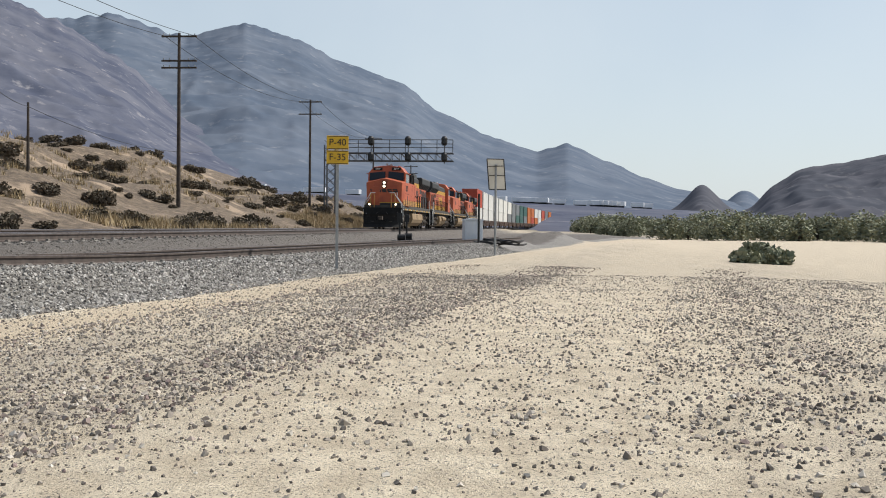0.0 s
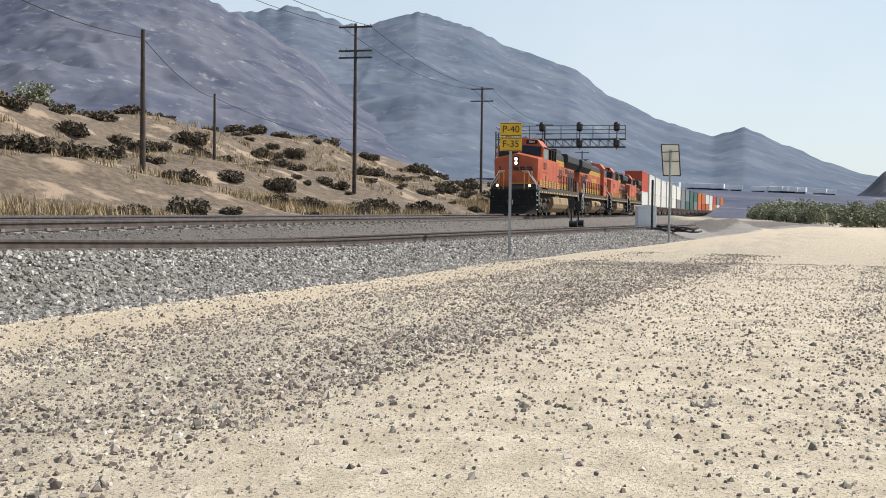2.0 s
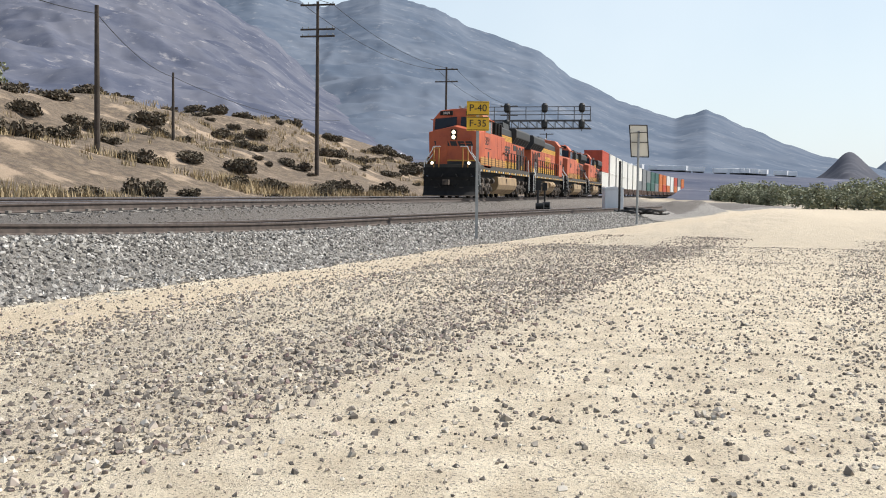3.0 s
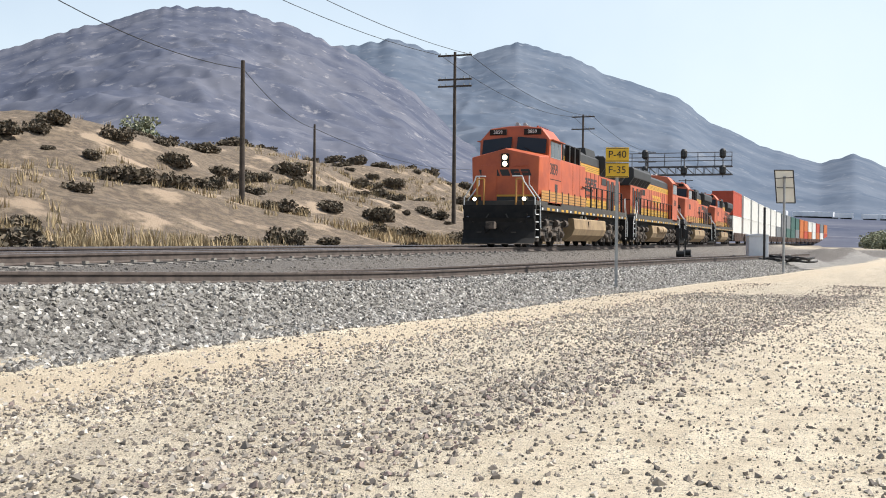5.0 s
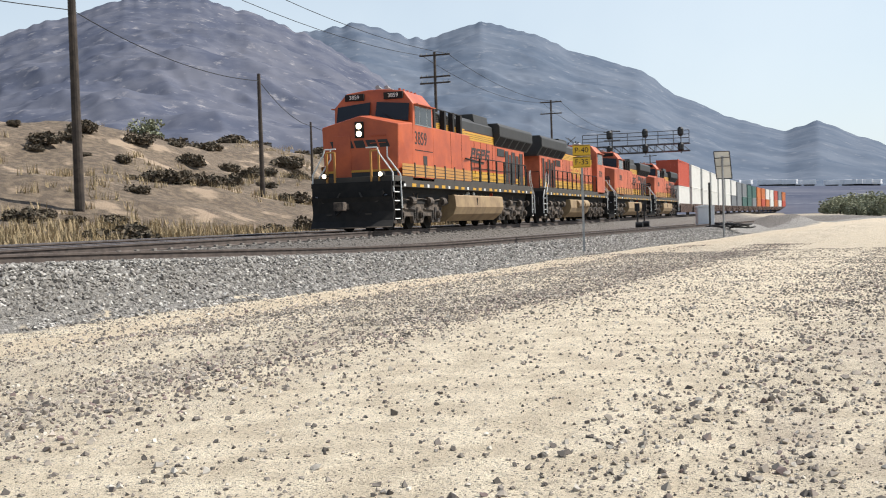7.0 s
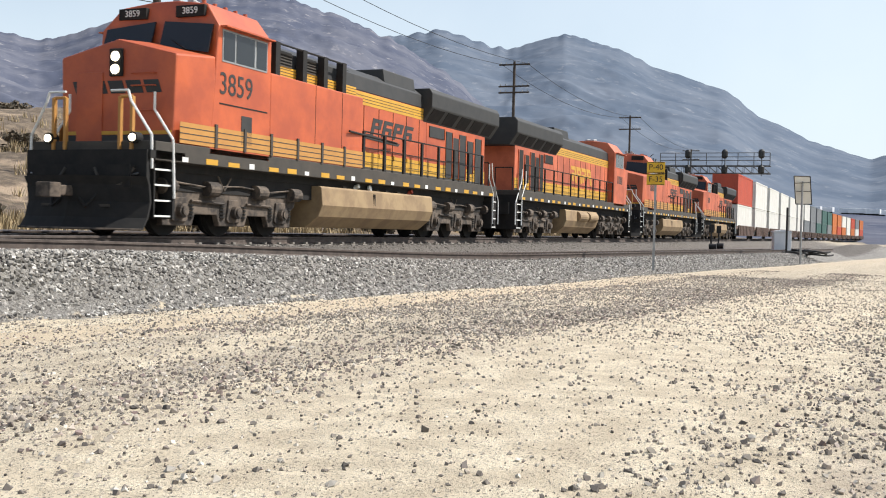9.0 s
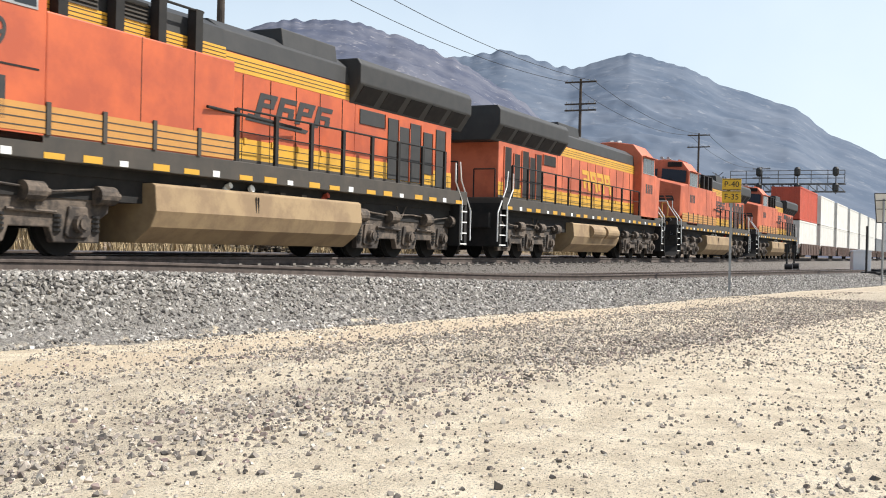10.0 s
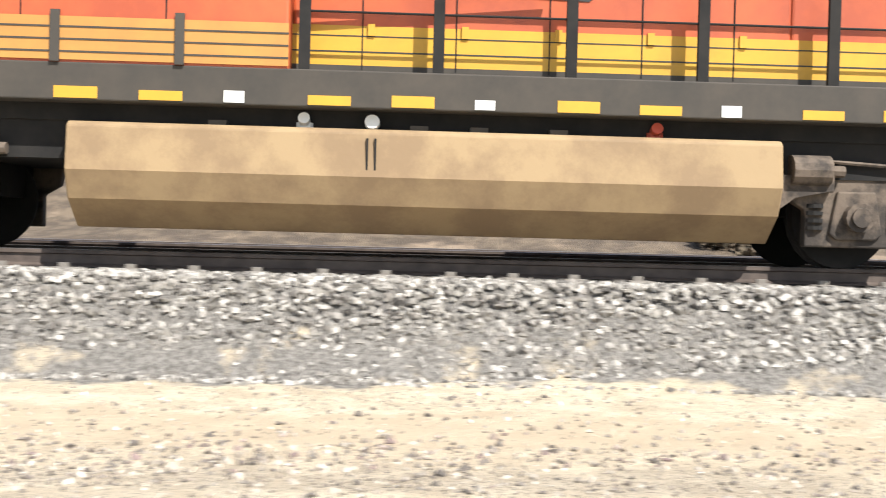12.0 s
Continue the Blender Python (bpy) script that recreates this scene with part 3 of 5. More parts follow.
def steps_and_rails(loco, x, d, y, full=True):
    """Corner steps with white edges and a white handrail; d: -1 at the front end, 1 at the rear."""
    sg = -1 if y < 0 else 1
    s = Shape()
    s.box(x - 0.04, x + 0.04, sg * 0.85, sg * 1.5, 0.35, 1.66)
    s.box(x + d * 0.55 - 0.02, x + d * 0.55 + 0.02, sg * 0.95, sg * 1.45, 0.35, 1.4)
    body = part("step_well", s, BLACK, loco)
    for k in range(4):
        z = 0.38 + 0.3 * k
        part("step", Shape().box(min(x, x + d * 0.55), max(x, x + d * 0.55), sg * 1.0, sg * 1.42, z, z + 0.03), BLACK, body)
        part("step_edge", Shape().box(min(x, x + d * 0.55), max(x, x + d * 0.55), sg * 1.42, sg * 1.46, z, z + 0.035), WHITE, body, "white step edge")
    if d < 0:
        part("grab_rail", Shape().pipe([(x - 0.75, sg * 0.55, 2.8), (x - 0.75, sg * 0.95, 2.8), (x - 0.75, sg * 1.02, 2.6), (x - 0.68, sg * 1.46, 1.95), (x - 0.68, sg * 1.48, 1.3)], 0.026), WHITE, body, "white painted handrail")
        part("grab_rail", Shape().pipe([(x - 0.06, sg * 1.05, 2.85), (x - 0.06, sg * 1.05, 2.5), (x - 0.06, sg * 1.5, 1.9), (x - 0.02, sg * 1.52, 0.75)], 0.026), WHITE, body, "white painted handrail")
        return
    r = Shape().pipe([(x + d * 0.75, sg * 1.47, 0.5), (x + d * 0.75, sg * 1.47, 1.35), (x + d * 0.1, sg * 1.47, 2.15), (x - d * 0.0, sg * 1.47, 2.65)], 0.022)
    r.pipe([(x + d * 0.1, sg * 1.5, 0.5), (x + d * 0.1, sg * 1.5, 1.6), (x - d * 0.35, sg * 1.5, 2.1), (x - d * 0.35, sg * 1.5, 2.6)], 0.022)
    part("grab_rail", r, WHITE, body, "white painted handrail")


def logo_bars(loco, x, z, sg, w, h, material):
    """Four bold slanted plain shapes in the place of the maker's mark, each with two notches."""
    step = w / 4
    for i in range(4):
        x0 = x - w / 2 + i * step
        lean = lambda px, pz: (x0 + px * step * 0.86 + 0.42 * h * pz, z + h * pz)
        s = Shape()
        for px0, px1, pz0, pz1 in ((0, 0.32, 0, 1), (0.32, 1.0, 0.78, 1), (0.32, 0.95, 0.40, 0.60), (0.68, 1.0, 0.1, 0.4) if i % 2 else (0.66, 0.96, 0.6, 0.78)):
            s.along_y([lean(px0, pz0), lean(px1, pz0), lean(px1, pz1), lean(px0, pz1)], 0, sg * 0.008)
        o = part("painted_mark", s, material, loco)
        o.location.y = sg * 1.163


def locomotive(label, detail, worn=False, wide=True, number=None, lights=True):
    """A six-axle diesel; x runs from its front coupler to the rear, z = 0 on the rail head."""
    loco = thing("locomotive", label, "locomotive", group="locomotives of the train")
    paint = FADED if worn else ORANGE
    # frame, deck and tank
    part("sill", Shape().box(1.35, 21.0, -1.5, 1.5, 1.47, 1.84), SILL, loco, "grey side sill", 0.015)
    part("underframe", Shape().box(1.0, 21.3, -1.18, 1.18, 0.92, 1.36).box(1.4, 20.9, -1.22, 1.22, 1.3, 1.48), BLACK, loco)
    prof = [(-1.46, 1.24), (-1.40, 1.28), (1.40, 1.28), (1.46, 1.24), (1.50, 0.80), (1.38, 0.52), (1.02, 0.24), (-1.02, 0.24), (-1.38, 0.52), (-1.50, 0.80)]
    ln = (8.05, 15.15) if wide else (8.7, 14.3)
    tank = part("fuel_tank", Shape().along_x(prof, *ln), TANKM, loco, "dusty tan fuel tank with faceted sides", 0.02)
    if wide:
        for sg in (-1, 1):
            for x in (10.35, 13.9):
                part("filler_cap", Shape().rod((x, sg * 1.2, 1.28), (x, sg * 1.2, 1.34), 0.09, 12).rod((x, sg * 1.22, 1.34), (x, sg * 1.34, 1.38), 0.06, 12), WHITE if x < 12 else RED, tank)
            g = Shape().box(10.98, 11.0, sg * 1.482 - 0.012, sg * 1.482 + 0.012, 0.86, 1.18).box(11.06, 11.08, sg * 1.482 - 0.012, sg * 1.482 + 0.012, 0.86, 1.18)
            part("sight_glass", g, BLACK, tank)
            part("fuel_gauge", Shape().rod((11.03, sg * 1.3, 1.34), (11.03, sg * 1.36, 1.36), 0.075, 14), WHITE, tank)
            for x in (9.5, 11.5, 12.1, 12.9):
                part("tank_lug", Shape().box(x - 0.09, x + 0.09, sg * 1.2, sg * 1.36, 1.28, 1.33), SILL, tank)
            part("tank_bracket", Shape().along_y([(15.12, 0.95), (15.12, 0.55), (15.35, 0.72), (15.75, 0.8), (15.75, 1.05), (15.5, 0.95)], sg * 1.1, sg * 1.28), TRUCKM, tank)
    else:
        for sg in (-1, 1):
            for x in (9.9, 11.7):
                part("air_reservoir", Shape().rod((x - 0.75, sg * 1.42, 1.0), (x + 0.75, sg * 1.42, 1.0), 0.24, 16), TANKM, tank)
    bogie(loco, 4.55)
    bogie(loco, 18.0)
    # nose
    f = [(2.05, -1.36, 1.68), (2.05, 1.36, 1.68), (2.05, 1.42, 3.62), (2.05, 0.0, 3.96), (2.05, -1.42, 3.62)]
    b = [(3.3, -1.5, 1.68), (3.3, 1.5, 1.68), (3.3, 1.5, 3.74), (3.3, 0.0, 4.08), (3.3, -1.5, 3.74)]
    nose = part("nose", Shape().loft(f, b), paint, loco, bevel=0.04)
    part("nose_band", Shape().box(2.035, 2.048, -1.34, 1.34, 1.70, 2.02), DARK, nose)
    part("nose_stripe", Shape().box(2.03, 2.044, -1.34, 1.34, 2.03, 2.10), YELLOW, nose)
    part("headlight_housing", Shape().box(1.98, 2.05, -0.16, 0.16, 3.2, 3.76), BLACK, nose, bevel=0.02)
    for z in (3.34, 3.6):
        part("headlight", Shape().rod((1.985, 0, z), (1.96, 0, z), 0.10, 16), LAMP if lights else GLASSD, nose, "lit round headlight")
    for k in range(5):
        y0 = -1.1 + 0.44 * k
        part("painted_mark", Shape().loft([(2.04, y0, 2.86), (2.04, y0 + 0.36, 2.86), (2.04, y0 + 0.46, 3.12), (2.04, y0 + 0.10, 3.12)], [(2.048, y0, 2.86), (2.048, y0 + 0.36, 2.86), (2.048, y0 + 0.46, 3.12), (2.048, y0 + 0.10, 3.12)]), DARK, nose)
    for z in (2.5, 3.0, 3.25):
        part("grab_iron", Shape().pipe([(2.05, -0.95, z), (1.97, -0.95, z), (1.97, -0.4, z), (2.05, -0.4, z)], 0.014), paint, nose)
    part("nose_door", Shape().box(2.025, 2.047, 0.35, 1.0, 1.75, 3.3), paint, nose, bevel=0.008)
    # cab
    out = [(-1.5, 1.68), (1.5, 1.68), (1.5, 4.42), (1.1, 4.92), (0.3, 5.02), (-0.3, 5.02), (-1.1, 4.92), (-1.5, 4.42)]
    front = [(3.1 + 0.42 * max(0, (z - 3.5)) / 1.36, y, z) for y, z in out]
    cab = part("cab", Shape().loft(front, [(5.5, y, z) for y, z in out]), paint, loco, bevel=0.04)
    slope = lambda z: 3.1 + 0.42 * max(0, z - 3.5) / 1.36
    for y0, y1 in ((-1.36, -0.12), (0.12, 1.36)):
        s = Shape()
        pts = [(y0, 4.02 if abs(y0) < 1 else 3.82), (y1, 4.02 if abs(y1) < 1 else 3.82), (y1, 4.56 if abs(y1) < 1 else 4.44), (y0, 4.56 if abs(y0) < 1 else 4.44)]
        s.loft([(slope(z) - 0.015, y, z) for y, z in pts], [(slope(z) + 0.03, y, z) for y, z in pts])
        part("windshield", s, GLASSD, cab, "dark glass windshield")
        yc = (y0 + y1) / 2
        nb = part("number_board", Shape().box(slope(4.75) - 0.06, slope(4.75) + 0.2, yc - 0.36, yc + 0.36, 4.64, 4.88), BLACK, cab, bevel=0.01)
        if number:
            t = part("board_number", lettering(number, 0.2, WHITE), None, nb)
            t.matrix_basis = Matrix.Translation((slope(4.75) - 0.066, yc, 4.76)) @ Euler((radians(90), 0, radians(-90))).to_matrix().to_4x4()
    for yw in (-0.9, 0.9):
        part("wiper", Shape().pipe([(3.13, yw, 3.88), (3.21, yw * 0.5, 4.12)], 0.012), BLACK, cab)
    for sg in (-1, 1):
        wf = part("side_window", Shape().box(3.52, 5.30, sg * 1.5, sg * 1.512, 3.68, 4.36), GALV, cab, "pale metal window frame")
        for x0, x1 in ((3.56, 3.98), (4.04, 4.76), (4.84, 5.26)):
            part("pane", Shape().box(x0, x1, sg * 1.505, sg * 1.518, 3.72, 4.32), GLASSD, wf)
        part("sun_visor", Shape().box(3.45, 5.40, sg * 1.5, sg * 1.66, 4.39, 4.42), paint, cab)
        if detail:
            part("side_hatch", Shape().box(4.30, 4.72, sg * 1.5, sg * 1.508, 2.0, 2.62), DARK, cab)
            part("seam", Shape().box(3.45, 5.35, sg * 1.5, sg * 1.507, 2.78, 2.81), BLACK, cab)
        if number:
            t = part("side_number", lettering(number, 0.66, DARK), None, cab)
            t.matrix_basis = Matrix.Translation((4.08, sg * 1.504, 3.2)) @ Euler((radians(90), 0, 0 if sg < 0 else radians(180))).to_matrix().to_4x4()
        else:
            for k in range(4):
                part("painted_mark", Shape().box(3.7 + k * 0.3, 3.9 + k * 0.3, sg * 1.5, sg * 1.506, 2.85, 3.25), DARK, cab)
    for k in range(5):
        part("roof_rivet", Shape().rod((3.7 + 0.4 * k, -0.9, 4.93), (3.7 + 0.4 * k, -0.9, 5.02), 0.05, 8), paint, cab)
    part("horn", Shape().rod((4.6, 0.1, 5.13), (4.1, 0.1, 5.15), 0.03, 8, 0.09).rod((4.7, -0.2, 5.13), (4.2, -0.2, 5.15), 0.03, 8, 0.08).box(4.55, 4.75, -0.3, 0.2, 5.0, 5.13), GALV, cab)
    # long hood in sections
    split = 10.2 if wide else 5.5
    if wide:
        part("equipment_cabinet", Shape().box(5.5, split, -1.49, 1.49, 1.68, 3.72), paint, loco, bevel=0.03)
        part("upper_cabinet", Shape().along_x([(-1.25, 3.72), (1.25, 3.72), (1.2, 4.35), (0.8, 4.55), (-0.8, 4.55), (-1.2, 4.35)], 5.52, split), DARK, loco)
        for sg in (-1, 1):
            part("upper_stripe", Shape().box(5.52, split, sg * 1.25, sg * 1.265, 3.74, 4.0), YELLOW, loco, "yellow stripe with dark lines")
            for z in (3.80, 3.87, 3.94):
                part("stripe_line", Shape().box(5.52, split, sg * 1.264, sg * 1.27, z, z + 0.012), DARK, loco)
            for x in (5.75, 7.0, 8.05, 9.05):
                part("roof_post", Shape().box(x, x + 0.2, sg * 1.27, sg * 1.46, 3.55, 4.48), BLACK, loco)
            part("roof_rail", Shape().rod((5.7, sg * 1.42, 4.46), (9.3, sg * 1.42, 4.46), 0.025), BLACK, loco)
            for x in (6.1, 7.3):
                lv = part("louvre", Shape().box(x, x + 0.7, sg * 1.24, sg * 1.262, 3.98, 4.36), BLACK, loco)
                for k in range(5):
                    part("slat", Shape().box(x + 0.02, x + 0.68, sg * 1.26, sg * 1.285, 4.0 + 0.07 * k, 4.03 + 0.07 * k), SILL, lv)
    hood = part("engine_hood", Shape().box(split, 15.3, -1.16, 1.16, 1.68, 3.98), paint, loco, bevel=0.03)
    part("hood_roof", Shape().along_x([(-1.16, 3.98), (1.16, 3.98), (1.12, 4.38), (0.8, 4.6), (-0.8, 4.6), (-1.12, 4.38)], split, 15.3), DARK, loco, "dark grey hood roof", 0.02)
    part("exhaust_box", Shape().along_x([(-1.02, 4.4), (1.02, 4.4), (0.95, 4.84), (-0.95, 4.84)], 12.5, 14.7), DARK, loco, bevel=0.03)
    rear = part("radiator_cabin", Shape().box(15.3, 20.6, -1.16, 1.16, 1.68, 3.75), paint, loco, bevel=0.03)
    rad = part("radiator_wing", Shape().along_x([(-1.14, 3.55), (-1.46, 4.02), (-1.46, 4.46), (-1.36, 4.6), (1.36, 4.6), (1.46, 4.46), (1.46, 4.02), (1.14, 3.55)], 15.0, 21.25), DARK, loco, "black overhanging radiator", 0.03)
    for sg in (-1, 1):
        for k in range(5):
            x = 15.2 + k * 1.2
            o = Shape().loft([(x, sg * 1.19, 3.62), (x + 0.9, sg * 1.19, 3.62), (x + 0.9, sg * 1.45, 3.98), (x, sg * 1.45, 3.98)], [(x, sg * 1.16, 3.64), (x + 0.9, sg * 1.16, 3.64), (x + 0.9, sg * 1.42, 4.0), (x, sg * 1.42, 4.0)])
            part("radiator_screen", o, BLACK, rad)
        for x, w, z0, z1 in ((15.5, 1.2, 3.15, 3.5), (16.9, 0.5, 1.95, 3.45), (17.5, 0.5, 1.95, 3.3), (18.1, 0.55, 1.95, 3.45), (18.85, 0.5, 2.2, 3.3), (19.6, 0.55, 1.9, 3.45)):
            part("louvred_door", Shape().box(x, x + w, sg * 1.16, sg * 1.185, z0, z1), DARK if wide else BLACK, rear, bevel=0.01)
            part("door_rib", Shape().box(x + w + 0.02, x + w + 0.06, sg * 1.16, sg * 1.2, z0, z1), paint, rear)
        # stripes
        part("lower_stripe", Shape().box(split, 20.6, sg * 1.16, sg * 1.166, 1.94, 2.34), YELLOW, hood, "yellow stripe with dark lines")
        part("stripe_line", Shape().box(split, 20.6, sg * 1.166, sg * 1.17, 2.07, 2.085).box(split, 20.6, sg * 1.166, sg * 1.17, 2.23, 2.242), DARK, hood)
        part("base_band", Shape().box(split, 20.6, sg * 1.16, sg * 1.167, 1.84, 1.94), SILL, hood)
        part("top_stripe", Shape().box(split, 15.3, sg * 1.16, sg * 1.166, 3.62, 3.96), YELLOW, hood, "yellow stripe with dark lines")
        for z in (3.70, 3.78, 3.86):
            part("stripe_line", Shape().box(split, 15.3, sg * 1.166, sg * 1.171, z, z + 0.012), DARK, hood)
        for x in np.arange(split + 0.7, 15.2, 0.95):
            part("door_seam", Shape().box(x, x + 0.012, sg * 1.16, sg * 1.172, 1.9, 3.6), BLACK, hood)
            part("door_latch", Shape().box(x + 0.06, x + 0.13, sg * 1.16, sg * 1.19, 2.24, 2.36), YELLOW, hood)
        if wide:
            part("skirt_stripe", Shape().box(2.1, split, sg * 1.5, sg * 1.508, 1.86, 2.28), DULL_YELLOW, loco, "dull yellow stripe with dark lines")
            for z in (1.93, 2.05, 2.17):
                part("stripe_line", Shape().box(2.1, split, sg * 1.508, sg * 1.513, z, z + 0.018), SILL, loco)
            for x in (3.3, 4.4, 5.5, 6.7, 7.9, 9.1):
                part("skirt_post", Shape().box(x, x + 0.09, sg * 1.5, sg * 1.53, 1.84, 2.34), SILL, loco)
            for x in (7.6, 9.0):
                part("panel_seam", Shape().box(x, x + 0.012, sg * 1.49, sg * 1.496, 2.2, 3.7), BLACK, loco)
            part("lift_bar", Shape().rod((9.3, sg * 1.56, 2.75), (12.8, sg * 1.3, 2.72), 0.03), BLACK, loco)
            logo_bars(loco, 12.75, 2.84, sg, 2.9, 0.48, DARK)
            part("swoosh", Shape().along_y([(11.0, 2.72), (13.2, 2.66), (13.3, 2.74), (11.1, 2.86)], sg * 1.16, sg * 1.17), DARK, hood)
        else:
            logo_bars(loco, 10.6, 2.55, sg, 3.6, 0.75, YELLOW)
        # walkway rail with posts
        px = np.arange(split + 0.15, 20.9, 1.32)
        for x in px:
            r = 0.055 if wide and detail else 0.022
            part("rail_post", Shape().box(x - r, x + r, sg * 1.42, sg * 1.48, 1.5, 2.85), BLACK, loco)
        part("walkway_rail", Shape().rod((px[0], sg * 1.45, 2.85), (px[-1], sg * 1.45, 2.85), 0.022).rod((px[0], sg * 1.45, 2.42), (px[-1], sg * 1.45, 2.42), 0.012), BLACK, loco)
        # reflective patches on the sill
        for k, x in enumerate(np.arange(2.2, 20.6, 0.82)):
            w = 0.42 if k % 3 else 0.2
            part("sill_patch", Shape().box(x, x + w, sg * 1.5, sg * 1.507, 1.49, 1.585 + 0.02 * (k % 2)), YELLOW if k % 3 else WHITE, loco)
        steps_and_rails(loco, 1.95, -1, sg)
        steps_and_rails(loco, 20.55, 1, sg)
    # ends
    part("front_platform", Shape().box(1.2, 2.3, -1.5, 1.5, 1.5, 1.66), BLACK, loco)
    grid, cols = [], 13
    for thick in (0.0, 0.05):
        for z, back in ((0.12, 0.0), (0.35, 0.16), (0.65, 0.24), (0.98, 0.20), (1.14, 0.12)):
            grid += [(0.45 + thick + back + 0.42 * abs(y) / 1.48 + 0.12 * (abs(y) / 1.48) ** 3, y, z) for y in np.linspace(-1.48, 1.48, cols)]
    quads = [(k + j * cols + i, k + j * cols + i + 1, k + (j + 1) * cols + i + 1, k + (j + 1) * cols + i) for k in (0, 5 * cols) for j in range(4) for i in range(cols - 1)]
    rim = list(range(cols)) + [j * cols + cols - 1 for j in range(1, 5)] + [4 * cols + i for i in range(cols - 2, -1, -1)] + [j * cols for j in range(3, 0, -1)]
    quads += [(p, q, q + 5 * cols, p + 5 * cols) for p, q in zip(rim, rim[1:] + rim[:1])]
    part("snow_plow", Shape().add(grid, quads), BLACK, loco)
    part("plow_edge", Shape().pipe([(v[0] - 0.01, v[1], 0.13) for v in grid[:cols]], 0.025), TRUCKM, loco)
    part("pilot_plate", Shape().along_x([(-1.45, 1.0), (-1.1, 0.6), (1.1, 0.6), (1.45, 1.0), (1.45, 1.66), (-1.45, 1.66)], 1.15, 1.25), BLACK, loco)
    for x0, x1, d in ((0.0, 1.2, -1), (21.1, 22.3, 1)):
        part("coupler", Shape().box(x0 + (0.3 if d < 0 else 0), x1 - (0 if d < 0 else 0.3), -0.09, 0.09, 0.74, 0.94).box(x0 if d < 0 else x1 - 0.3, x0 + 0.3 if d < 0 else x1, -0.17, 0.17, 0.70, 0.98), TRUCKM, loco, bevel=0.02)
        for y in (-0.5, 0.5):
            xe = x0 + 1.1 if d < 0 else x1 - 1.1
            part("air_hose", Shape().pipe([(xe, y, 1.1), (xe + d * 0.25, y * 1.1, 0.8), (xe + d * 0.4, y * 0.8, 0.55), (xe + d * 0.35, y * 0.4, 0.72)], 0.028), BLACK, loco)
    for sg in (-1, 1):
        part("control_hose", Shape().pipe([(1.1, sg * 1.2, 1.3), (0.98, sg * 1.0, 1.0), (0.95, sg * 0.75, 0.92), (0.95, sg * 0.5, 1.05), (1.0, sg * 0.35, 1.3)], 0.03), SILL, loco)
        part("pilot_step", Shape().box(0.85, 1.15, sg * 0.35, sg * 0.8, 0.55, 0.6), SILL, loco)
    part("uncoupling_bar", Shape().pipe([(1.1, -1.3, 1.2), (1.02, -0.7, 1.05), (1.02, -0.3, 1.18), (1.02, 0.3, 1.18), (1.02, 0.7, 1.05), (1.1, 1.3, 1.2)], 0.02), STEEL, loco)
    part("rear_pilot", Shape().box(20.95, 21.1, -1.45, 1.45, 0.35, 1.66), BLACK, loco)
    for sg in (-1, 1):
        part("rear_rail", Shape().pipe([(20.95, sg * 1.2, 1.66), (20.95, sg * 1.2, 2.7), (20.95, sg * 0.5, 2.7), (20.95, sg * 0.5, 1.66)], 0.022), BLACK, loco)
    for y in (-0.95, 0.95):
        part("front_post", Shape().box(1.3, 1.38, y - 0.03, y + 0.03, 1.66, 2.7).box(1.3, 1.38, y * 0.7 - 0.03, y * 0.7 + 0.03, 1.66, 2.7).rod((1.34, y, 2.7), (1.34, y * 0.7, 2.7), 0.03), DULL_YELLOW, loco)
        dl = part("ditch_light", Shape().rod((1.45, y * 1.08, 1.9), (1.25, y * 1.08, 1.9), 0.11, 16), BLACK, loco)
        part("lens", Shape().rod((1.25, y * 1.08, 1.9), (1.23, y * 1.08, 1.9), 0.075, 16), LAMP if lights else GLASSD, dl, "lit ditch light")
    return loco


lead = locomotive("orange and black lead diesel locomotive with dusty tan fuel tank", True, number="3859")
second = locomotive("older orange diesel locomotive with yellow stripes, running backwards", False, worn=True, wide=False, lights=False)
third = locomotive("orange diesel locomotive with dark radiators, behind the second", False, worn=True, lights=False)
fourth = copy_thing(third, Matrix())
FLEET = [(lead, 0.0, False), (second, 22.3, True), (third, 44.6, False), (fourth, 66.9, False)]


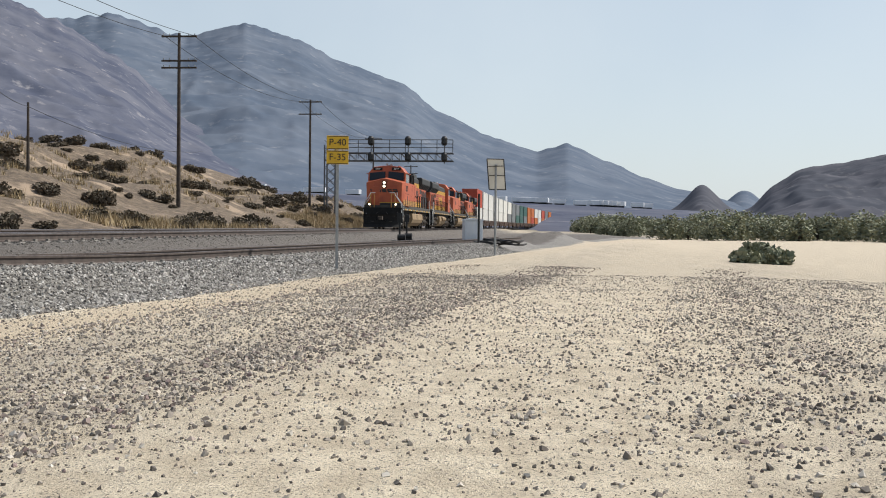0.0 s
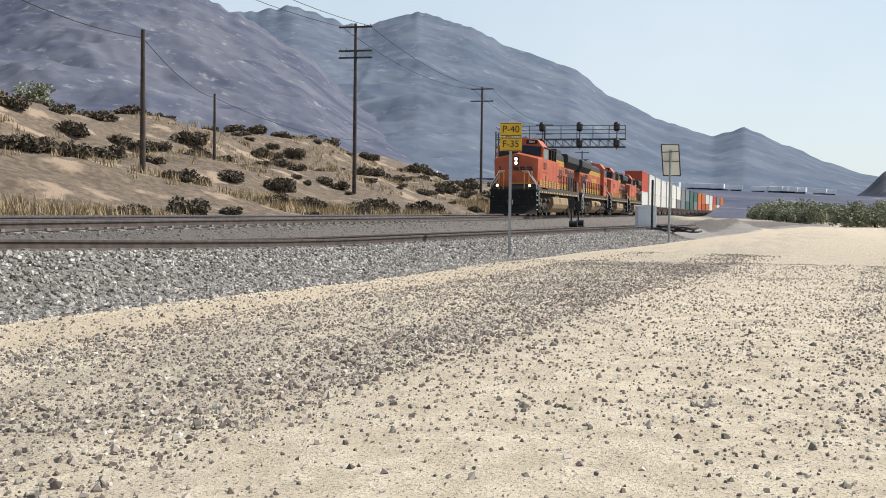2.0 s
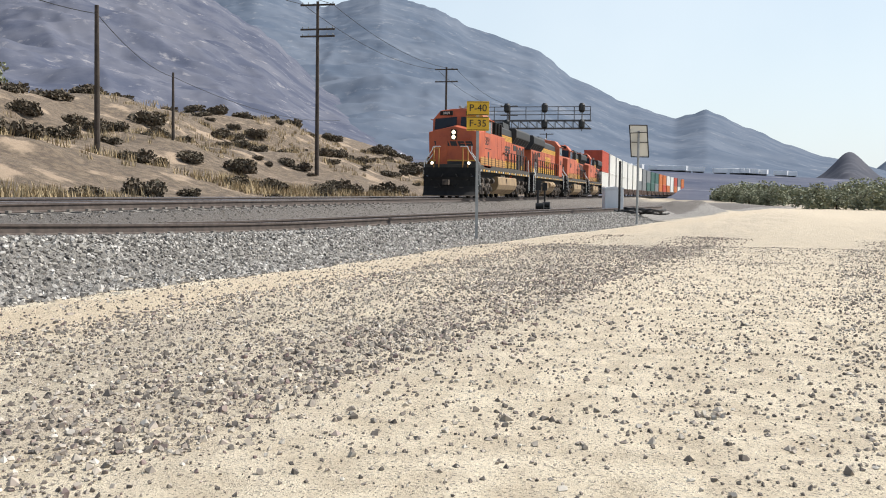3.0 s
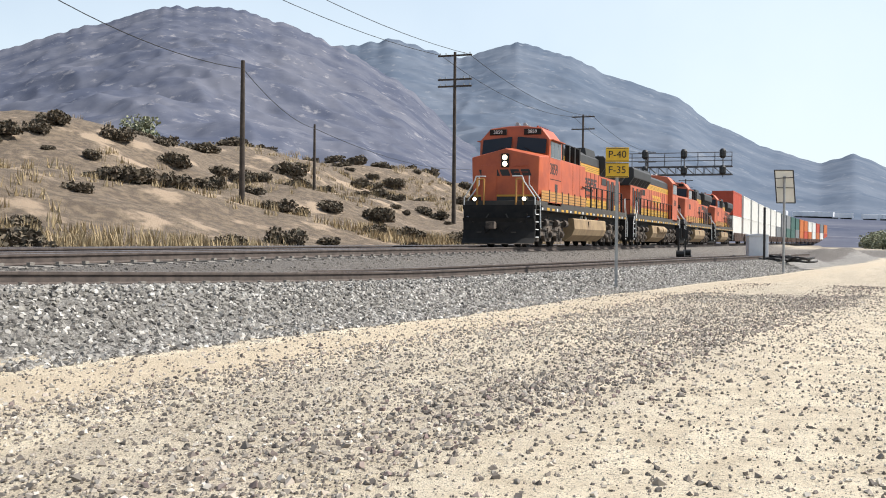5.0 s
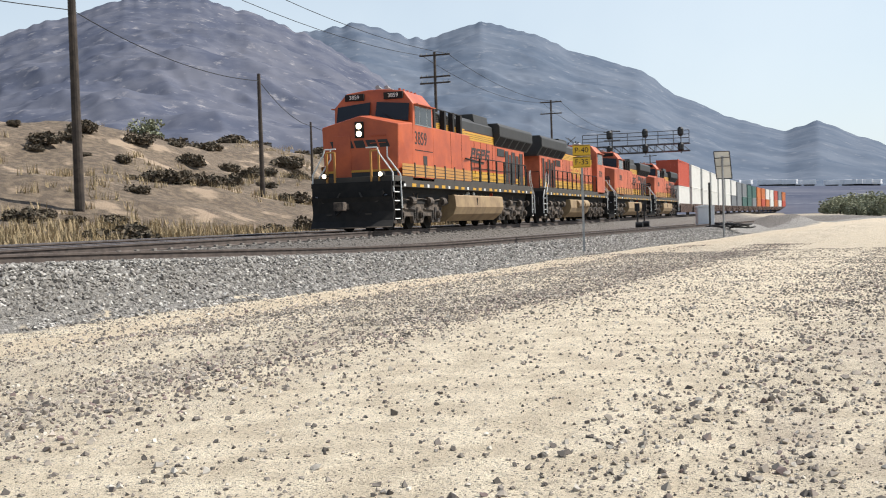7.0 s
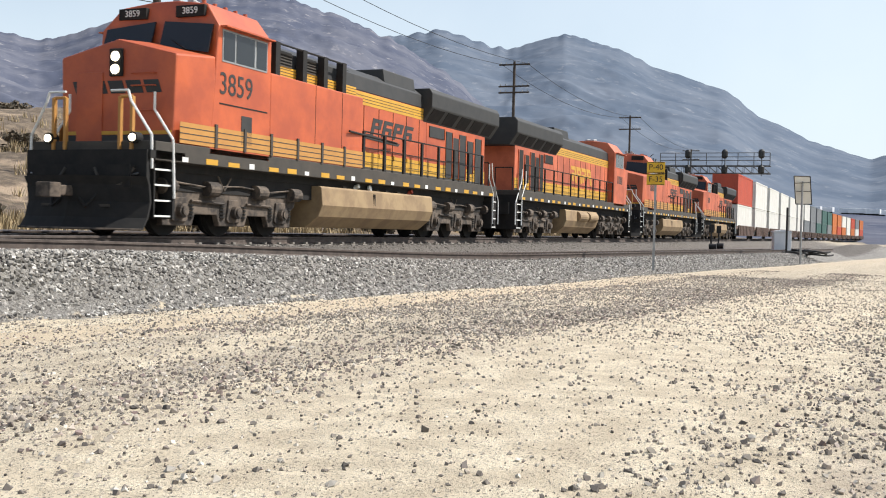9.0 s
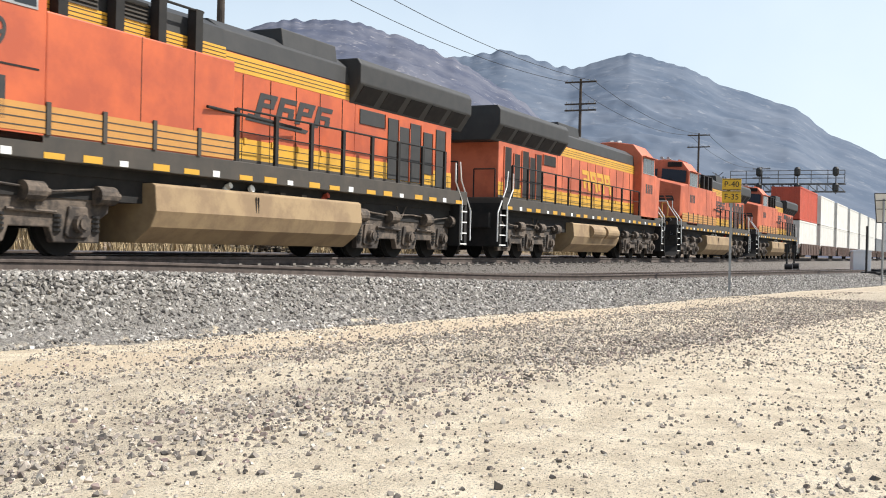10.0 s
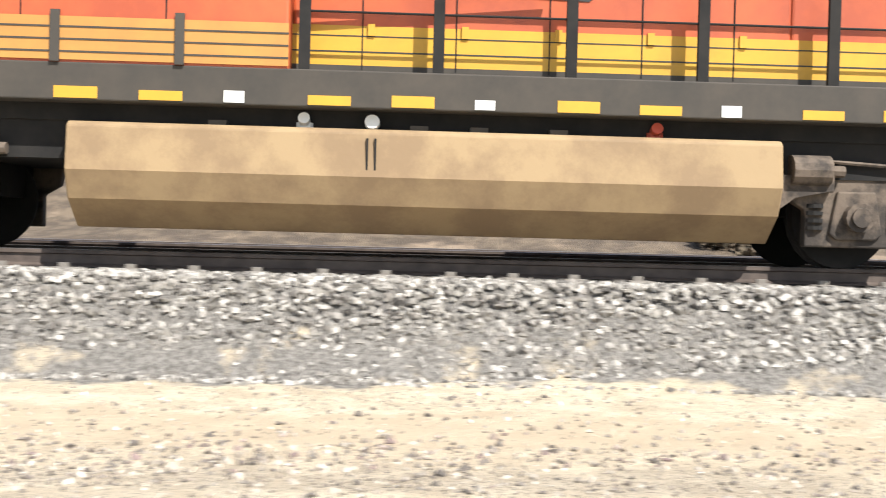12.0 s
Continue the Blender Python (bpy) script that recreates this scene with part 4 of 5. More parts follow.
# ---- container wagons ----
def well_car():
    car = thing("well_wagon", "rusty brown well wagon carrying stacked containers", "wagon", group="wagons of the train")
    part("side_sill", Shape().box(1.2, 13.6, -1.45, -1.33, 0.35, 1.35), WELLM, car, bevel=0.02)
    part("side_sill", Shape().box(1.2, 13.6, 1.33, 1.45, 0.35, 1.35), WELLM, car, bevel=0.02)
    part("well_floor", Shape().box(1.2, 13.6, -1.33, 1.33, 0.35, 0.47), WELLM, car)
    for x0, x1 in ((-0.3, 1.25), (13.55, 15.1)):
        part("end_platform", Shape().box(x0, x1, -1.3, 1.3, 0.95, 1.3), WELLM, car, bevel=0.02)
    for x in np.arange(2.0, 13.4, 1.2):
        for sg in (-1, 1):
            part("side_rib", Shape().box(x, x + 0.1, sg * 1.45, sg * 1.49, 0.4, 1.3), WELLM, car)
    for cx in (-0.1, 14.9):
        for ax in (-0.85, 0.85):
            part("wheelset", Shape().rod((cx + ax, -0.82, 0.46), (cx + ax, -0.7, 0.46), 0.46, 16).rod((cx + ax, 0.7, 0.46), (cx + ax, 0.82, 0.46), 0.46, 16).rod((cx + ax, -0.8, 0.46), (cx + ax, 0.8, 0.46), 0.08, 8), BLACK, car)
        part("side_frame", Shape().box(cx - 1.2, cx + 1.2, -1.06, -0.92, 0.45, 0.75).box(cx - 1.2, cx + 1.2, 0.92, 1.06, 0.45, 0.75), TRUCKM, car)
    return car


def container_mesh(material):
    """Corrugated box with frame rails and end doors."""
    s = Shape()
    n = 40
    for sg in (-1, 1):
        xs = np.linspace(0.12, 12.07, n * 2 + 1)
        ring = []
        for i, x in enumerate(xs):
            ring.append((x, sg * (1.20 if (i // 2) % 2 else 1.165)))
        V = [(x, y, z) for z in (0.12, 2.76) for x, y in ring]
        k = len(ring)
        s.add(V, [(i, i + 1, k + i + 1, k + i) for i in range(k - 1)])
        s.box(0, 12.19, sg * 1.16, sg * 1.22, 0, 0.13).box(0, 12.19, sg * 1.16, sg * 1.22, 2.74, 2.87)
        for x in (0, 12.04):
            s.box(x, x + 0.15, sg * 1.10, sg * 1.22, 0, 2.87)
    s.box(0.03, 0.06, -1.15, 1.15, 0.1, 2.8).box(12.12, 12.15, -1.15, 1.15, 0.1, 2.8).box(0.06, 12.1, -1.16, 1.16, 2.8, 2.85).box(0.06, 12.1, -1.16, 1.16, 0.05, 0.1)
    for y in (-0.8, -0.35, 0.35, 0.8):
        s.rod((0.0, y, 0.15), (0.0, y, 2.7), 0.02, 6)
    return s.mesh("container", material)


CONT = {m.name: container_mesh(m) for m in (RED, CREAM, GREYC, GREENC, ORANGEC)}
LOADS = [(CREAM, RED)] + [(CREAM, CREAM)] * 5 + [(GREYC, CREAM), (GREYC, GREYC), (GREENC, GREYC), (GREENC, GREENC), (GREYC, GREENC), (ORANGEC, ORANGEC), (RED, ORANGEC), (ORANGEC, CREAM), (CREAM, CREAM), (ORANGEC, RED), (CREAM, GREYC), (RED, ORANGEC)]
WORDS = {"red_container": "red", "white_container": "off-white", "grey_container": "grey", "green_container": "dark green", "orange_container": "orange"}
first_car = well_car()
for k, (low, up) in enumerate(LOADS):
    car = first_car if k == 0 else copy_thing(first_car, Matrix())
    off = 89.9 + 15.2 * k
    FLEET.append((car, off, False))
    for z, m, pos in ((0.49, low, "lower"), (3.40, up, "upper")):
        c = tagged(new("container", CONT[m.name]), f"{WORDS[m.name]} corrugated steel shipping container, {pos} of a stack", "container", group="containers of the train")
        FLEET.append((c, off + 1.3, False, z))

# ---- trackside ----
def utility_pole(label, x, y, h, arms, r=0.16):
    z = height(x, y) - 0.1
    p = thing("utility_pole", label, "pole", pose(x, y, z, 0, 0, 0), group="line of poles")
    part("post", Shape().rod((0, 0, 0), (0, 0, h), r, 12, r * 0.65), WOODP, p)
    for k, az in enumerate(arms):
        a = part("crossarm", Shape().box(-0.06, 0.06, -1.3, 1.3, h - az - 0.06, h - az + 0.06), WOODP, p)
        for yy in (-1.15, -0.7, 0.7, 1.15):
            part("insulator", Shape().rod((0, yy, h - az + 0.06), (0, yy, h - az + 0.2), 0.04, 8), GALV, a)
    return z + h


utility_pole("tall weathered wooden utility pole with double crossarms", 81.9, 27.7, 12.7, (0.25, 2.0, 2.5))
utility_pole("tall weathered wooden utility pole with crossarms", 124.8, 27.7, 12.3, (0.25, 1.6))
utility_pole("tall weathered wooden utility pole with crossarms", 35.4, 27.7, 12.9, (0.3, 2.0, 2.5), 0.21)
utility_pole("tall weathered wooden utility pole with crossarms", 168.0, 27.7, 12.0, (0.25, 1.6))
utility_pole("tall weathered wooden utility pole with crossarms", 212.0, 27.7, 12.0, (0.25, 1.6))
utility_pole("thin bare wooden pole on the slope", 53.9, 29.0, 7.2, (), 0.15)
utility_pole("thin bare wooden pole on the slope", 78.0, 37.1, 5.2, (), 0.12)


def wire(a, b, sag, label="thin black overhead line"):
    s = Shape()
    a, b = Vector(a), Vector(b)
    pts = [a.lerp(b, i / 14) - Vector((0, 0, sag * 4 * (i / 14) * (1 - i / 14))) for i in range(15)]
    n = 5
    V = [p + Vector((0, 0.02 * math.cos(2 * math.pi * k / n), 0.02 * math.sin(2 * math.pi * k / n))) for p in pts for k in range(n)]
    s.add(V, [(i * n + k, i * n + (k + 1) % n, (i + 1) * n + (k + 1) % n, (i + 1) * n + k) for i in range(14) for k in range(n)])
    tagged(new("overhead_wire", s.mesh("overhead_wire", SIGNK)), label, "wire")


top = lambda x: height(x, 27.7) - 0.1
wire((35.4, 27.7, top(35.4) + 8.3), (53.9, 29.0, height(53.9, 29) + 6.7), 0.6)
wire((53.9, 29.0, height(53.9, 29) + 6.7), (78.0, 37.1, height(78.0, 37.1) + 4.8), 0.5)
wire((78.0, 37.1, height(78.0, 37.1) + 4.8), (124.8, 40.0, 9.4), 1.0)
wire((-12.0, 27.7, 10.5), (35.4, 27.7, top(35.4) + 8.3), 1.2)
for yy in (-1.1, 1.1):
    wire((81.9, 27.7 + yy, top(81.9) + 12.5), (124.8, 27.7 + yy, top(124.8) + 12.1), 1.0)
    wire((35.4, 27.7 + yy, top(35.4) + 12.7), (81.9, 27.7 + yy, top(81.9) + 12.5), 1.0)
    wire((124.8, 27.7 + yy, top(124.8) + 12.1), (168.0, 27.7 + yy, top(168.0) + 11.9), 1.0)


def speed_sign():
    x, y = 36.0, 6.95
    z = height(x, y)
    s = thing("speed_sign", "two yellow speed plates with black lettering on a steel post", "sign", pose(x, y, z - 0.05, 0, 0, 12))
    part("post", Shape().box(-0.035, 0.035, -0.04, 0.04, 0, 3.85), GALV, s)
    for zz, text in ((3.65, "P-40"), (3.23, "F-35")):
        p = part("plate", Shape().box(-0.06, -0.045, -0.31, 0.31, zz - 0.195, zz + 0.195), SIGNY, s, bevel=0.004)
        for zq in (0.172, -0.172):
            part("border", Shape().box(-0.064, -0.06, -0.29, 0.29, zz + zq - 0.008, zz + zq + 0.008), SIGNK, p)
        t = part("lettering", lettering(text, 0.27, SIGNK), None, p)
        t.matrix_basis = Matrix.Translation((-0.066, 0, zz)) @ Euler((radians(90), 0, radians(-90))).to_matrix().to_4x4()


speed_sign()


def solar_post():
    x, y = 56.6, 3.5
    s = thing("solar_panel_post", "solar panel leaning on a galvanised post beside the siding", "solar panel", pose(x, y, height(x, y) - 0.05, 0, 0, 20))
    part("post", Shape().rod((0, 0, 0), (0, 0, 4.3), 0.055, 12), GALV, s)
    pn = part("panel", Shape().loft([(-0.05, 0.45, 4.55), (-0.05, -0.35, 4.55), (0.45, -0.62, 3.15), (0.45, 0.18, 3.15)], [(0.0, 0.45, 4.57), (0.0, -0.35, 4.57), (0.5, -0.62, 3.17), (0.5, 0.18, 3.17)]), CREAM, s, "pale back of the panel")
    part("brace", Shape().pipe([(-0.06, 0.4, 4.2), (-0.06, -0.4, 4.25)], 0.02).pipe([(0.1, 0.3, 3.8), (0.1, -0.5, 3.8)], 0.02), SIGNK, s)
    part("frame", Shape().pipe([(-0.06, 0.46, 4.56), (-0.06, -0.36, 4.56), (0.44, -0.63, 3.15), (0.44, 0.19, 3.15), (-0.06, 0.46, 4.56)], 0.025), SIGNK, pn)


solar_post()


def cabinet():
    x, y = 65.4, 5.2
    s = thing("signal_cabinet", "silver metal equipment cabinet beside the siding", "cabinet", pose(x, y, height(x, y) - 0.04, 0, 0, 14))
    b = part("body", Shape().box(-0.45, 0.45, -0.5, 0.5, 0.12, 1.25), BOXM, s, bevel=0.02)
    part("roof", Shape().along_x([(-0.54, 1.25), (0.54, 1.25), (0.5, 1.32), (0, 1.38), (-0.5, 1.32)], -0.5, 0.5), BOXM, s)
    part("door", Shape().box(-0.47, -0.45, -0.44, 0.44, 0.18, 1.2), BOXM, b, bevel=0.006)
    part("plinth", Shape().box(-0.5, 0.5, -0.55, 0.55, 0, 0.12), SILL, s)
    p = thing("marker_post", "dark iron post beside the cabinet", "post", pose(x - 3.2, y - 0.55, height(x - 3.2, y - 0.55)))
    part("post", Shape().rod((0, 0, 0), (0, 0, 2.6), 0.06, 8), SIGNK, p)


cabinet()


def cable_heap():
    """A heap of black cable beside the solar post."""
    x, y = 63.1, 3.9
    h = thing("cable_heap", "heap of black cable lying on the gravel", "cable", pose(x, y, height(x, y)))
    r = random.Random(2)
    for k in range(9):
        q, ox, oy = r.uniform(0.25, 0.5), r.uniform(-0.5, 0.5), r.uniform(-1.1, 1.1)
        part("coil", Shape().pipe([(ox + q * math.cos(a), oy + 1.5 * q * math.sin(a), 0.06 + 0.03 * k + 0.03 * math.sin(3 * a + k)) for a in np.linspace(0, 6.0, 13)], 0.05, 6), SIGNK, h)


cable_heap()


def switch_stand(x, y):
    s = thing("switch_stand", "dark iron switch stand beside the turnout", "switch stand", pose(x, y, height(x, y) - 0.02), group="switch stands")
    part("mast", Shape().rod((0, 0, 0), (0, 0, 1.5), 0.05, 8), SIGNK, s)
    part("target", Shape().box(-0.03, 0.03, -0.14, 0.14, 1.1, 1.55), SIGNK, s, bevel=0.01)
    part("base", Shape().box(-0.3, 0.3, -0.35, 0.35, 0, 0.16), SIGNK, s, bevel=0.02)
    part("lamp", Shape().rod((0, -0.3, 0.32), (0, 0.1, 0.32), 0.16, 12), SIGNK, s)


switch_stand(60.0, 8.5)
switch_stand(67.2, 9.1)


def gantry():
    """Cantilever signal bridge over the tracks."""
    X, zt, zb = 124.8, 9.9, 7.6
    g = thing("signal_gantry", "grey steel lattice signal gantry over the tracks", "signal gantry", pose(X, 0, 0.85))
    y0, y1 = 11.7, 24.5
    leg = Shape()
    for dx in (-0.7, 0.7):
        for yy in (24.7, 25.9):
            leg.rod((dx, yy, -0.4), (dx, yy, zt - 0.6), 0.09, 6)
    for k in range(9):
        z = 0.8 + k * 1.0
        leg.rod((-0.7, 24.7, z), (-0.7, 25.9, z + 1.0), 0.045, 5).rod((-0.7, 25.9, z), (-0.7, 24.7, z + 1.0), 0.045, 5).rod((0.7, 24.7, z), (0.7, 25.9, z + 1.0), 0.045, 5)
    part("tower", leg, GANTRYM, g)
    beam = Shape()
    for dx in (-0.6, 0.6):
        for z in (zb, zb + 0.85):
            beam.rod((dx, y0, z), (dx, 25.9, z), 0.075, 6)
        n = 14
        for k in range(n):
            a, b = y0 + (25.3 - y0) * k / n, y0 + (25.3 - y0) * (k + 1) / n
            beam.rod((dx, a, zb), (dx, b, zb + 0.85), 0.035, 5)
            beam.rod((dx, b, zb), (dx, b, zb + 0.85), 0.035, 5)
    part("beam", beam, GANTRYM, g)
    r = Shape()
    for z in (zb + 1.45, zt, zb + 1.85):
        r.rod((-0.6, y0, z), (-0.6, y1 - 0.6, z), 0.045, 5)
    for k in range(8):
        yy = y0 + (y1 - 0.6 - y0) * k / 7
        r.rod((-0.6, yy, zb + 0.85), (-0.6, yy, zt), 0.045, 5)
    part("walkway_railing", r, GANTRYM, g)
    for yy in (12.6, 16.6, 20.7):
        for zz in (8.0, 9.75):
            h = part("signal_head", Shape().rod((-0.95, yy, zz - 0.28), (-0.95, yy, zz + 0.28), 0.34, 14).rod((-0.97, yy, zz - 0.5), (-0.97, yy, zz - 0.28), 0.2, 14, 0.34).rod((-0.97, yy, zz + 0.28), (-0.97, yy, zz + 0.5), 0.34, 14, 0.2), SIGNK, g)
            for q in (-0.18, 0.18):
                part("lens", Shape().rod((-1.28, yy, zz + q), (-1.31, yy, zz + q), 0.09, 10), GLASSD, h)
        part("signal_mast", Shape().rod((-0.7, yy, 7.3), (-0.7, yy, 10.2), 0.06, 8), GANTRYM, g)


gantry()


def shrub(x, y, r, seed, name="shrub", label="dry grey-brown desert shrub", material=None, n=90, tall=0.75):
    rng = random.Random(seed)
    z = height(x, y)
    cs = [(rng.uniform(-0.6, 0.6) * r, rng.uniform(-0.6, 0.6) * r, rng.uniform(0.15, 0.65) * r * tall) for _ in range(9)]
    V, F = clumps(cs, [r * rng.uniform(0.35, 0.6) for _ in cs], n // 3, seed, tall)
    V[:, 2] = np.maximum(V[:, 2], 0.0)
    t = thing(name, label, "shrub", pose(x, y, z - 0.03), group="shrubs on the slope")
    part("foliage", raw_mesh("foliage", V, F, material or SHRUB), None, t)
    st = Shape()
    for k in range(4):
        a = rng.uniform(0, 6.28)
        st.rod((0, 0, 0), (math.cos(a) * r * 0.4, math.sin(a) * r * 0.4, r * 0.5 * tall), 0.03 * r + 0.01, 5, 0.01)
    part("stem", st, WOODP, t)
    return t


rng = random.Random(5)
bushes = [shrub(0, 0, 1.0, 100 + k, n=420) for k in range(4)]
for k in range(284):
    x, y = rng.uniform(7, 180), 21 + 36 * rng.random() ** 1.2
    r = rng.uniform(0.35, 1.15) * (1.35 if y > 42 else 1)
    src = bushes[k % 4]
    o = copy_thing(src, pose(x, y, height(x, y) - 0.05, 0, 0, rng.uniform(0, 360)))
    o.scale = (r, r, r * rng.uniform(0.7, 1.1))
for k, b in enumerate(bushes):
    b.matrix_world = pose(48 + 11 * k, 31 + 3 * k, height(48 + 11 * k, 31 + 3 * k) - 0.05)
shrub(52.0, -7.8, 1.25, 77, label="green desert bush at the edge of the wash", material=LEAF, n=1100, tall=0.62)
shrub(43.2, -11.8, 0.6, 78, label="small grey bush at the edge of the wash", n=250, tall=0.6)


def dry_grass():
    """Tufts of thin upright blades, thickest along the foot of the slope."""
    g = np.random.default_rng(8)
    V = []
    for k in range(5200):
        x, y = g.uniform(12, 156), g.uniform(20.3, 25) if g.random() < 0.55 else g.uniform(25, 50)
        if noise.noise((x * 0.07, y * 0.1, 6.0)) < -0.05:
            continue
        z, size = height(x, y) - 0.03, g.uniform(0.25, 0.6)
        for _ in range(11):
            a, lean = g.uniform(0, 6.28), g.uniform(0.1, 0.6) * size
            bx, by = x + g.normal() * 0.16, y + g.normal() * 0.16
            w = 0.022 + 0.02 * g.random()
            V += [(bx - w * math.sin(a), by + w * math.cos(a), z), (bx + w * math.sin(a), by - w * math.cos(a), z), (bx + lean * math.cos(a), by + lean * math.sin(a), z + size)]
    V = np.array(V)
    tagged(new("dry_grass", raw_mesh("dry_grass", V, np.arange(len(V)).reshape(-1, 3), GRASS)), "tufts of dry golden grass below the slope", "grass", kind="stuff")


dry_grass()


def tree(x, y, h, seed, label):
    r = random.Random(seed)
    t = thing("tree", label, "tree", pose(x, y, height(x, y) - 0.1), group="trees along the wash")
    s = Shape().rod((0, 0, 0), (0.05 * h, 0, h * 0.45), h * 0.035, 8, h * 0.02)
    cs = []
    for k in range(7):
        a, q = r.uniform(0, 6.28), r.uniform(0.15, 0.42) * h
        e = (math.cos(a) * q, math.sin(a) * q, r.uniform(0.4, 0.9) * h)
        s.rod((0.04 * h, 0, h * r.uniform(0.25, 0.45)), e, h * 0.018, 5, h * 0.006)
        cs += [e, (e[0] * 0.7, e[1] * 0.7, e[2] * 0.75), (e[0] * 1.1, e[1] * 1.1, e[2] * 0.55), (e[0] * 1.25, e[1] * 1.25, h * 0.14), (e[0] * 0.8, e[1] * 0.8, h * 0.3)]
    part("trunk", s, WOODP, t)
    V, F = clumps(cs, [h * r.uniform(0.13, 0.24) for _ in cs], 44, seed, 0.9)
    part("crown", raw_mesh("crown", V, F, LEAF), None, t)
    return t


first = [tree(0, 0, 6, 200 + k, "dense olive-green willow beside the dry wash") for k in range(4)]
r2 = random.Random(21)
for k in range(230):
    a = r2.uniform(-26, -2.6)
    dd = r2.uniform(150, 340)
    if a > -7:
        dd = r2.uniform(190, 340)
    x, y = 1.2 * dd * math.cos(radians(a)), dd * math.sin(radians(a)) + 0.022 * dd
    o = copy_thing(first[k % 4], pose(x, y, height(x, y) - 0.1, 0, 0, r2.uniform(0, 360)))
    q = r2.uniform(0.55, 1.0)
    o.scale = (q * 1.3, q * 1.3, q)
for k, (x, y) in enumerate(((204, -22), (228, -30), (86, 58), (276, -40))):
    first[k].matrix_world = pose(x, y, height(x, y) - 0.1)
    first[k].scale = (0.62, 0.62, 0.62)


def highway_z(a):
    """Height of the far highway's deck along its bearing."""
    return 11.8 + 0.32 * (a + 6.2)


def highway():
    """The raised bank of the highway at the mountain's foot."""
    V, n = [], 80
    for i in range(n + 1):
        a = -16 + 46 * i / n
        for d, z in ((330, -1), (590, highway_z(a)), (615, highway_z(a)), (700, -1)):
            V.append((d * math.cos(radians(bearing(a))), d * math.sin(radians(bearing(a))), z))
    F = [(4 * i + k, 4 * i + k + 1, 4 * i + k + 5, 4 * i + k + 4) for i in range(n) for k in range(3)]
    me = bpy.data.meshes.new("highway_bank")
    me.from_pydata(V, [], F)
    # same haze-tinted scrub colours as the west mountain
    me.materials.append(HAZED_SCRUB)
    tagged(new("highway_bank", me), "long low scrubby bank carrying a far highway", "embankment", kind="structure")


highway()


def far_buildings():
    r = random.Random(3)
    for k in range(34):
        a = r.uniform(-7.5, 4) if k < 24 else r.uniform(11, 22)
        d = 600 + r.uniform(-8, 8)
        x, y = d * math.cos(radians(bearing(a))), d * math.sin(radians(bearing(a)))
        z0 = highway_z(a)
        w = r.uniform(2, 6)
        b = thing("parked_trailer", "white trailer far off at the foot of the mountain", "trailer", pose(x, y, z0, 0, 0, r.uniform(60, 110)), group="far white trailers")
        part("body", Shape().box(-w, w, -1.3, 1.3, 0.8, 3.2), WHITEB, b, bevel=0.1)
        part("undercarriage", Shape().box(-w * 0.8, w * 0.8, -1.1, 1.1, 0.0, 0.8), BLACK, b)


far_buildings()


def white_sheds():
    for a, d, z, w in ((41.5, 136, 9.1, 2.2), (35.0, 150, 9.3, 1.5), (31.0, 163, 9.1, 1.2)):
        x, y = d * math.cos(radians(bearing(a))), d * math.sin(radians(bearing(a)))
        b = thing("white_shed", "small white flat-roofed shed beyond the crest", "shed", pose(x, y, z - 2.2, 0, 0, a), group="white sheds")
        part("wall", Shape().box(-1.5, 1.5, -w, w, 0, 2.6), WHITEB, b, bevel=0.05)
        part("roof", Shape().box(-1.7, 1.7, -w - 0.2, w + 0.2, 2.6, 2.75), WHITEB, b)


white_sheds()


# ---- loose stone ----
def stones(name, label, n, place, size, material, seed):
    """Many small irregular stones joined into one mesh."""
    g = np.random.default_rng(seed)
    base = np.array([(1, 0, 0), (-1, 0, 0), (0, 1, 0), (0, -1, 0), (0, 0, 0.8), (0, 0, -0.8), (0.6, 0.6, 0.5), (-0.6, -0.55, 0.5)], float)
    tri = np.array([(0, 2, 6), (2, 4, 6), (4, 0, 6), (1, 3, 7), (3, 4, 7), (4, 1, 7), (2, 1, 4), (3, 0, 4), (2, 0, 5), (1, 2, 5), (3, 1, 5), (0, 3, 5)])
    c = np.array([place(g) for _ in range(n)])
    s = size(g, n)
    v = base[None] * (1 + 0.35 * g.normal(size=(n, 8, 3)) * 0.6) * s[:, None, None]
    a = g.uniform(0, 6.28, n)
    ca, sa = np.cos(a)[:, None], np.sin(a)[:, None]
    x, y = v[..., 0] * ca - v[..., 1] * sa, v[..., 0] * sa + v[..., 1] * ca
    b = g.uniform(0, 6.28, n)
    cb, sb = np.cos(b)[:, None], np.sin(b)[:, None]
    z, y = v[..., 2] * cb - y * sb, v[..., 2] * sb + y * cb
    V = np.stack([x, y, z], -1) + c[:, None]
    F = (tri[None] + 8 * np.arange(n)[:, None, None]).reshape(-1, 3)
    return tagged(new(name, raw_mesh(name, V.reshape(-1, 3), F, material)), label, "stones", kind="stuff")


def on_bank(g):
    x = -14 + 78 * g.random() ** 1.15
    y = min(siding(x), TRACK_Y) - 1.0 - (1.3 + 1.15 * smooth(4, 17, x)) * g.random()
    return x, y, height(x, y) + 0.005


def on_bed(g):
    x = g.uniform(-14, 72)
    lo, hi = min(siding(x), TRACK_Y) - 0.6, TRACK_Y + 4.0
    y = g.uniform(lo, hi)
    return x, y, height(x, y) - 0.015


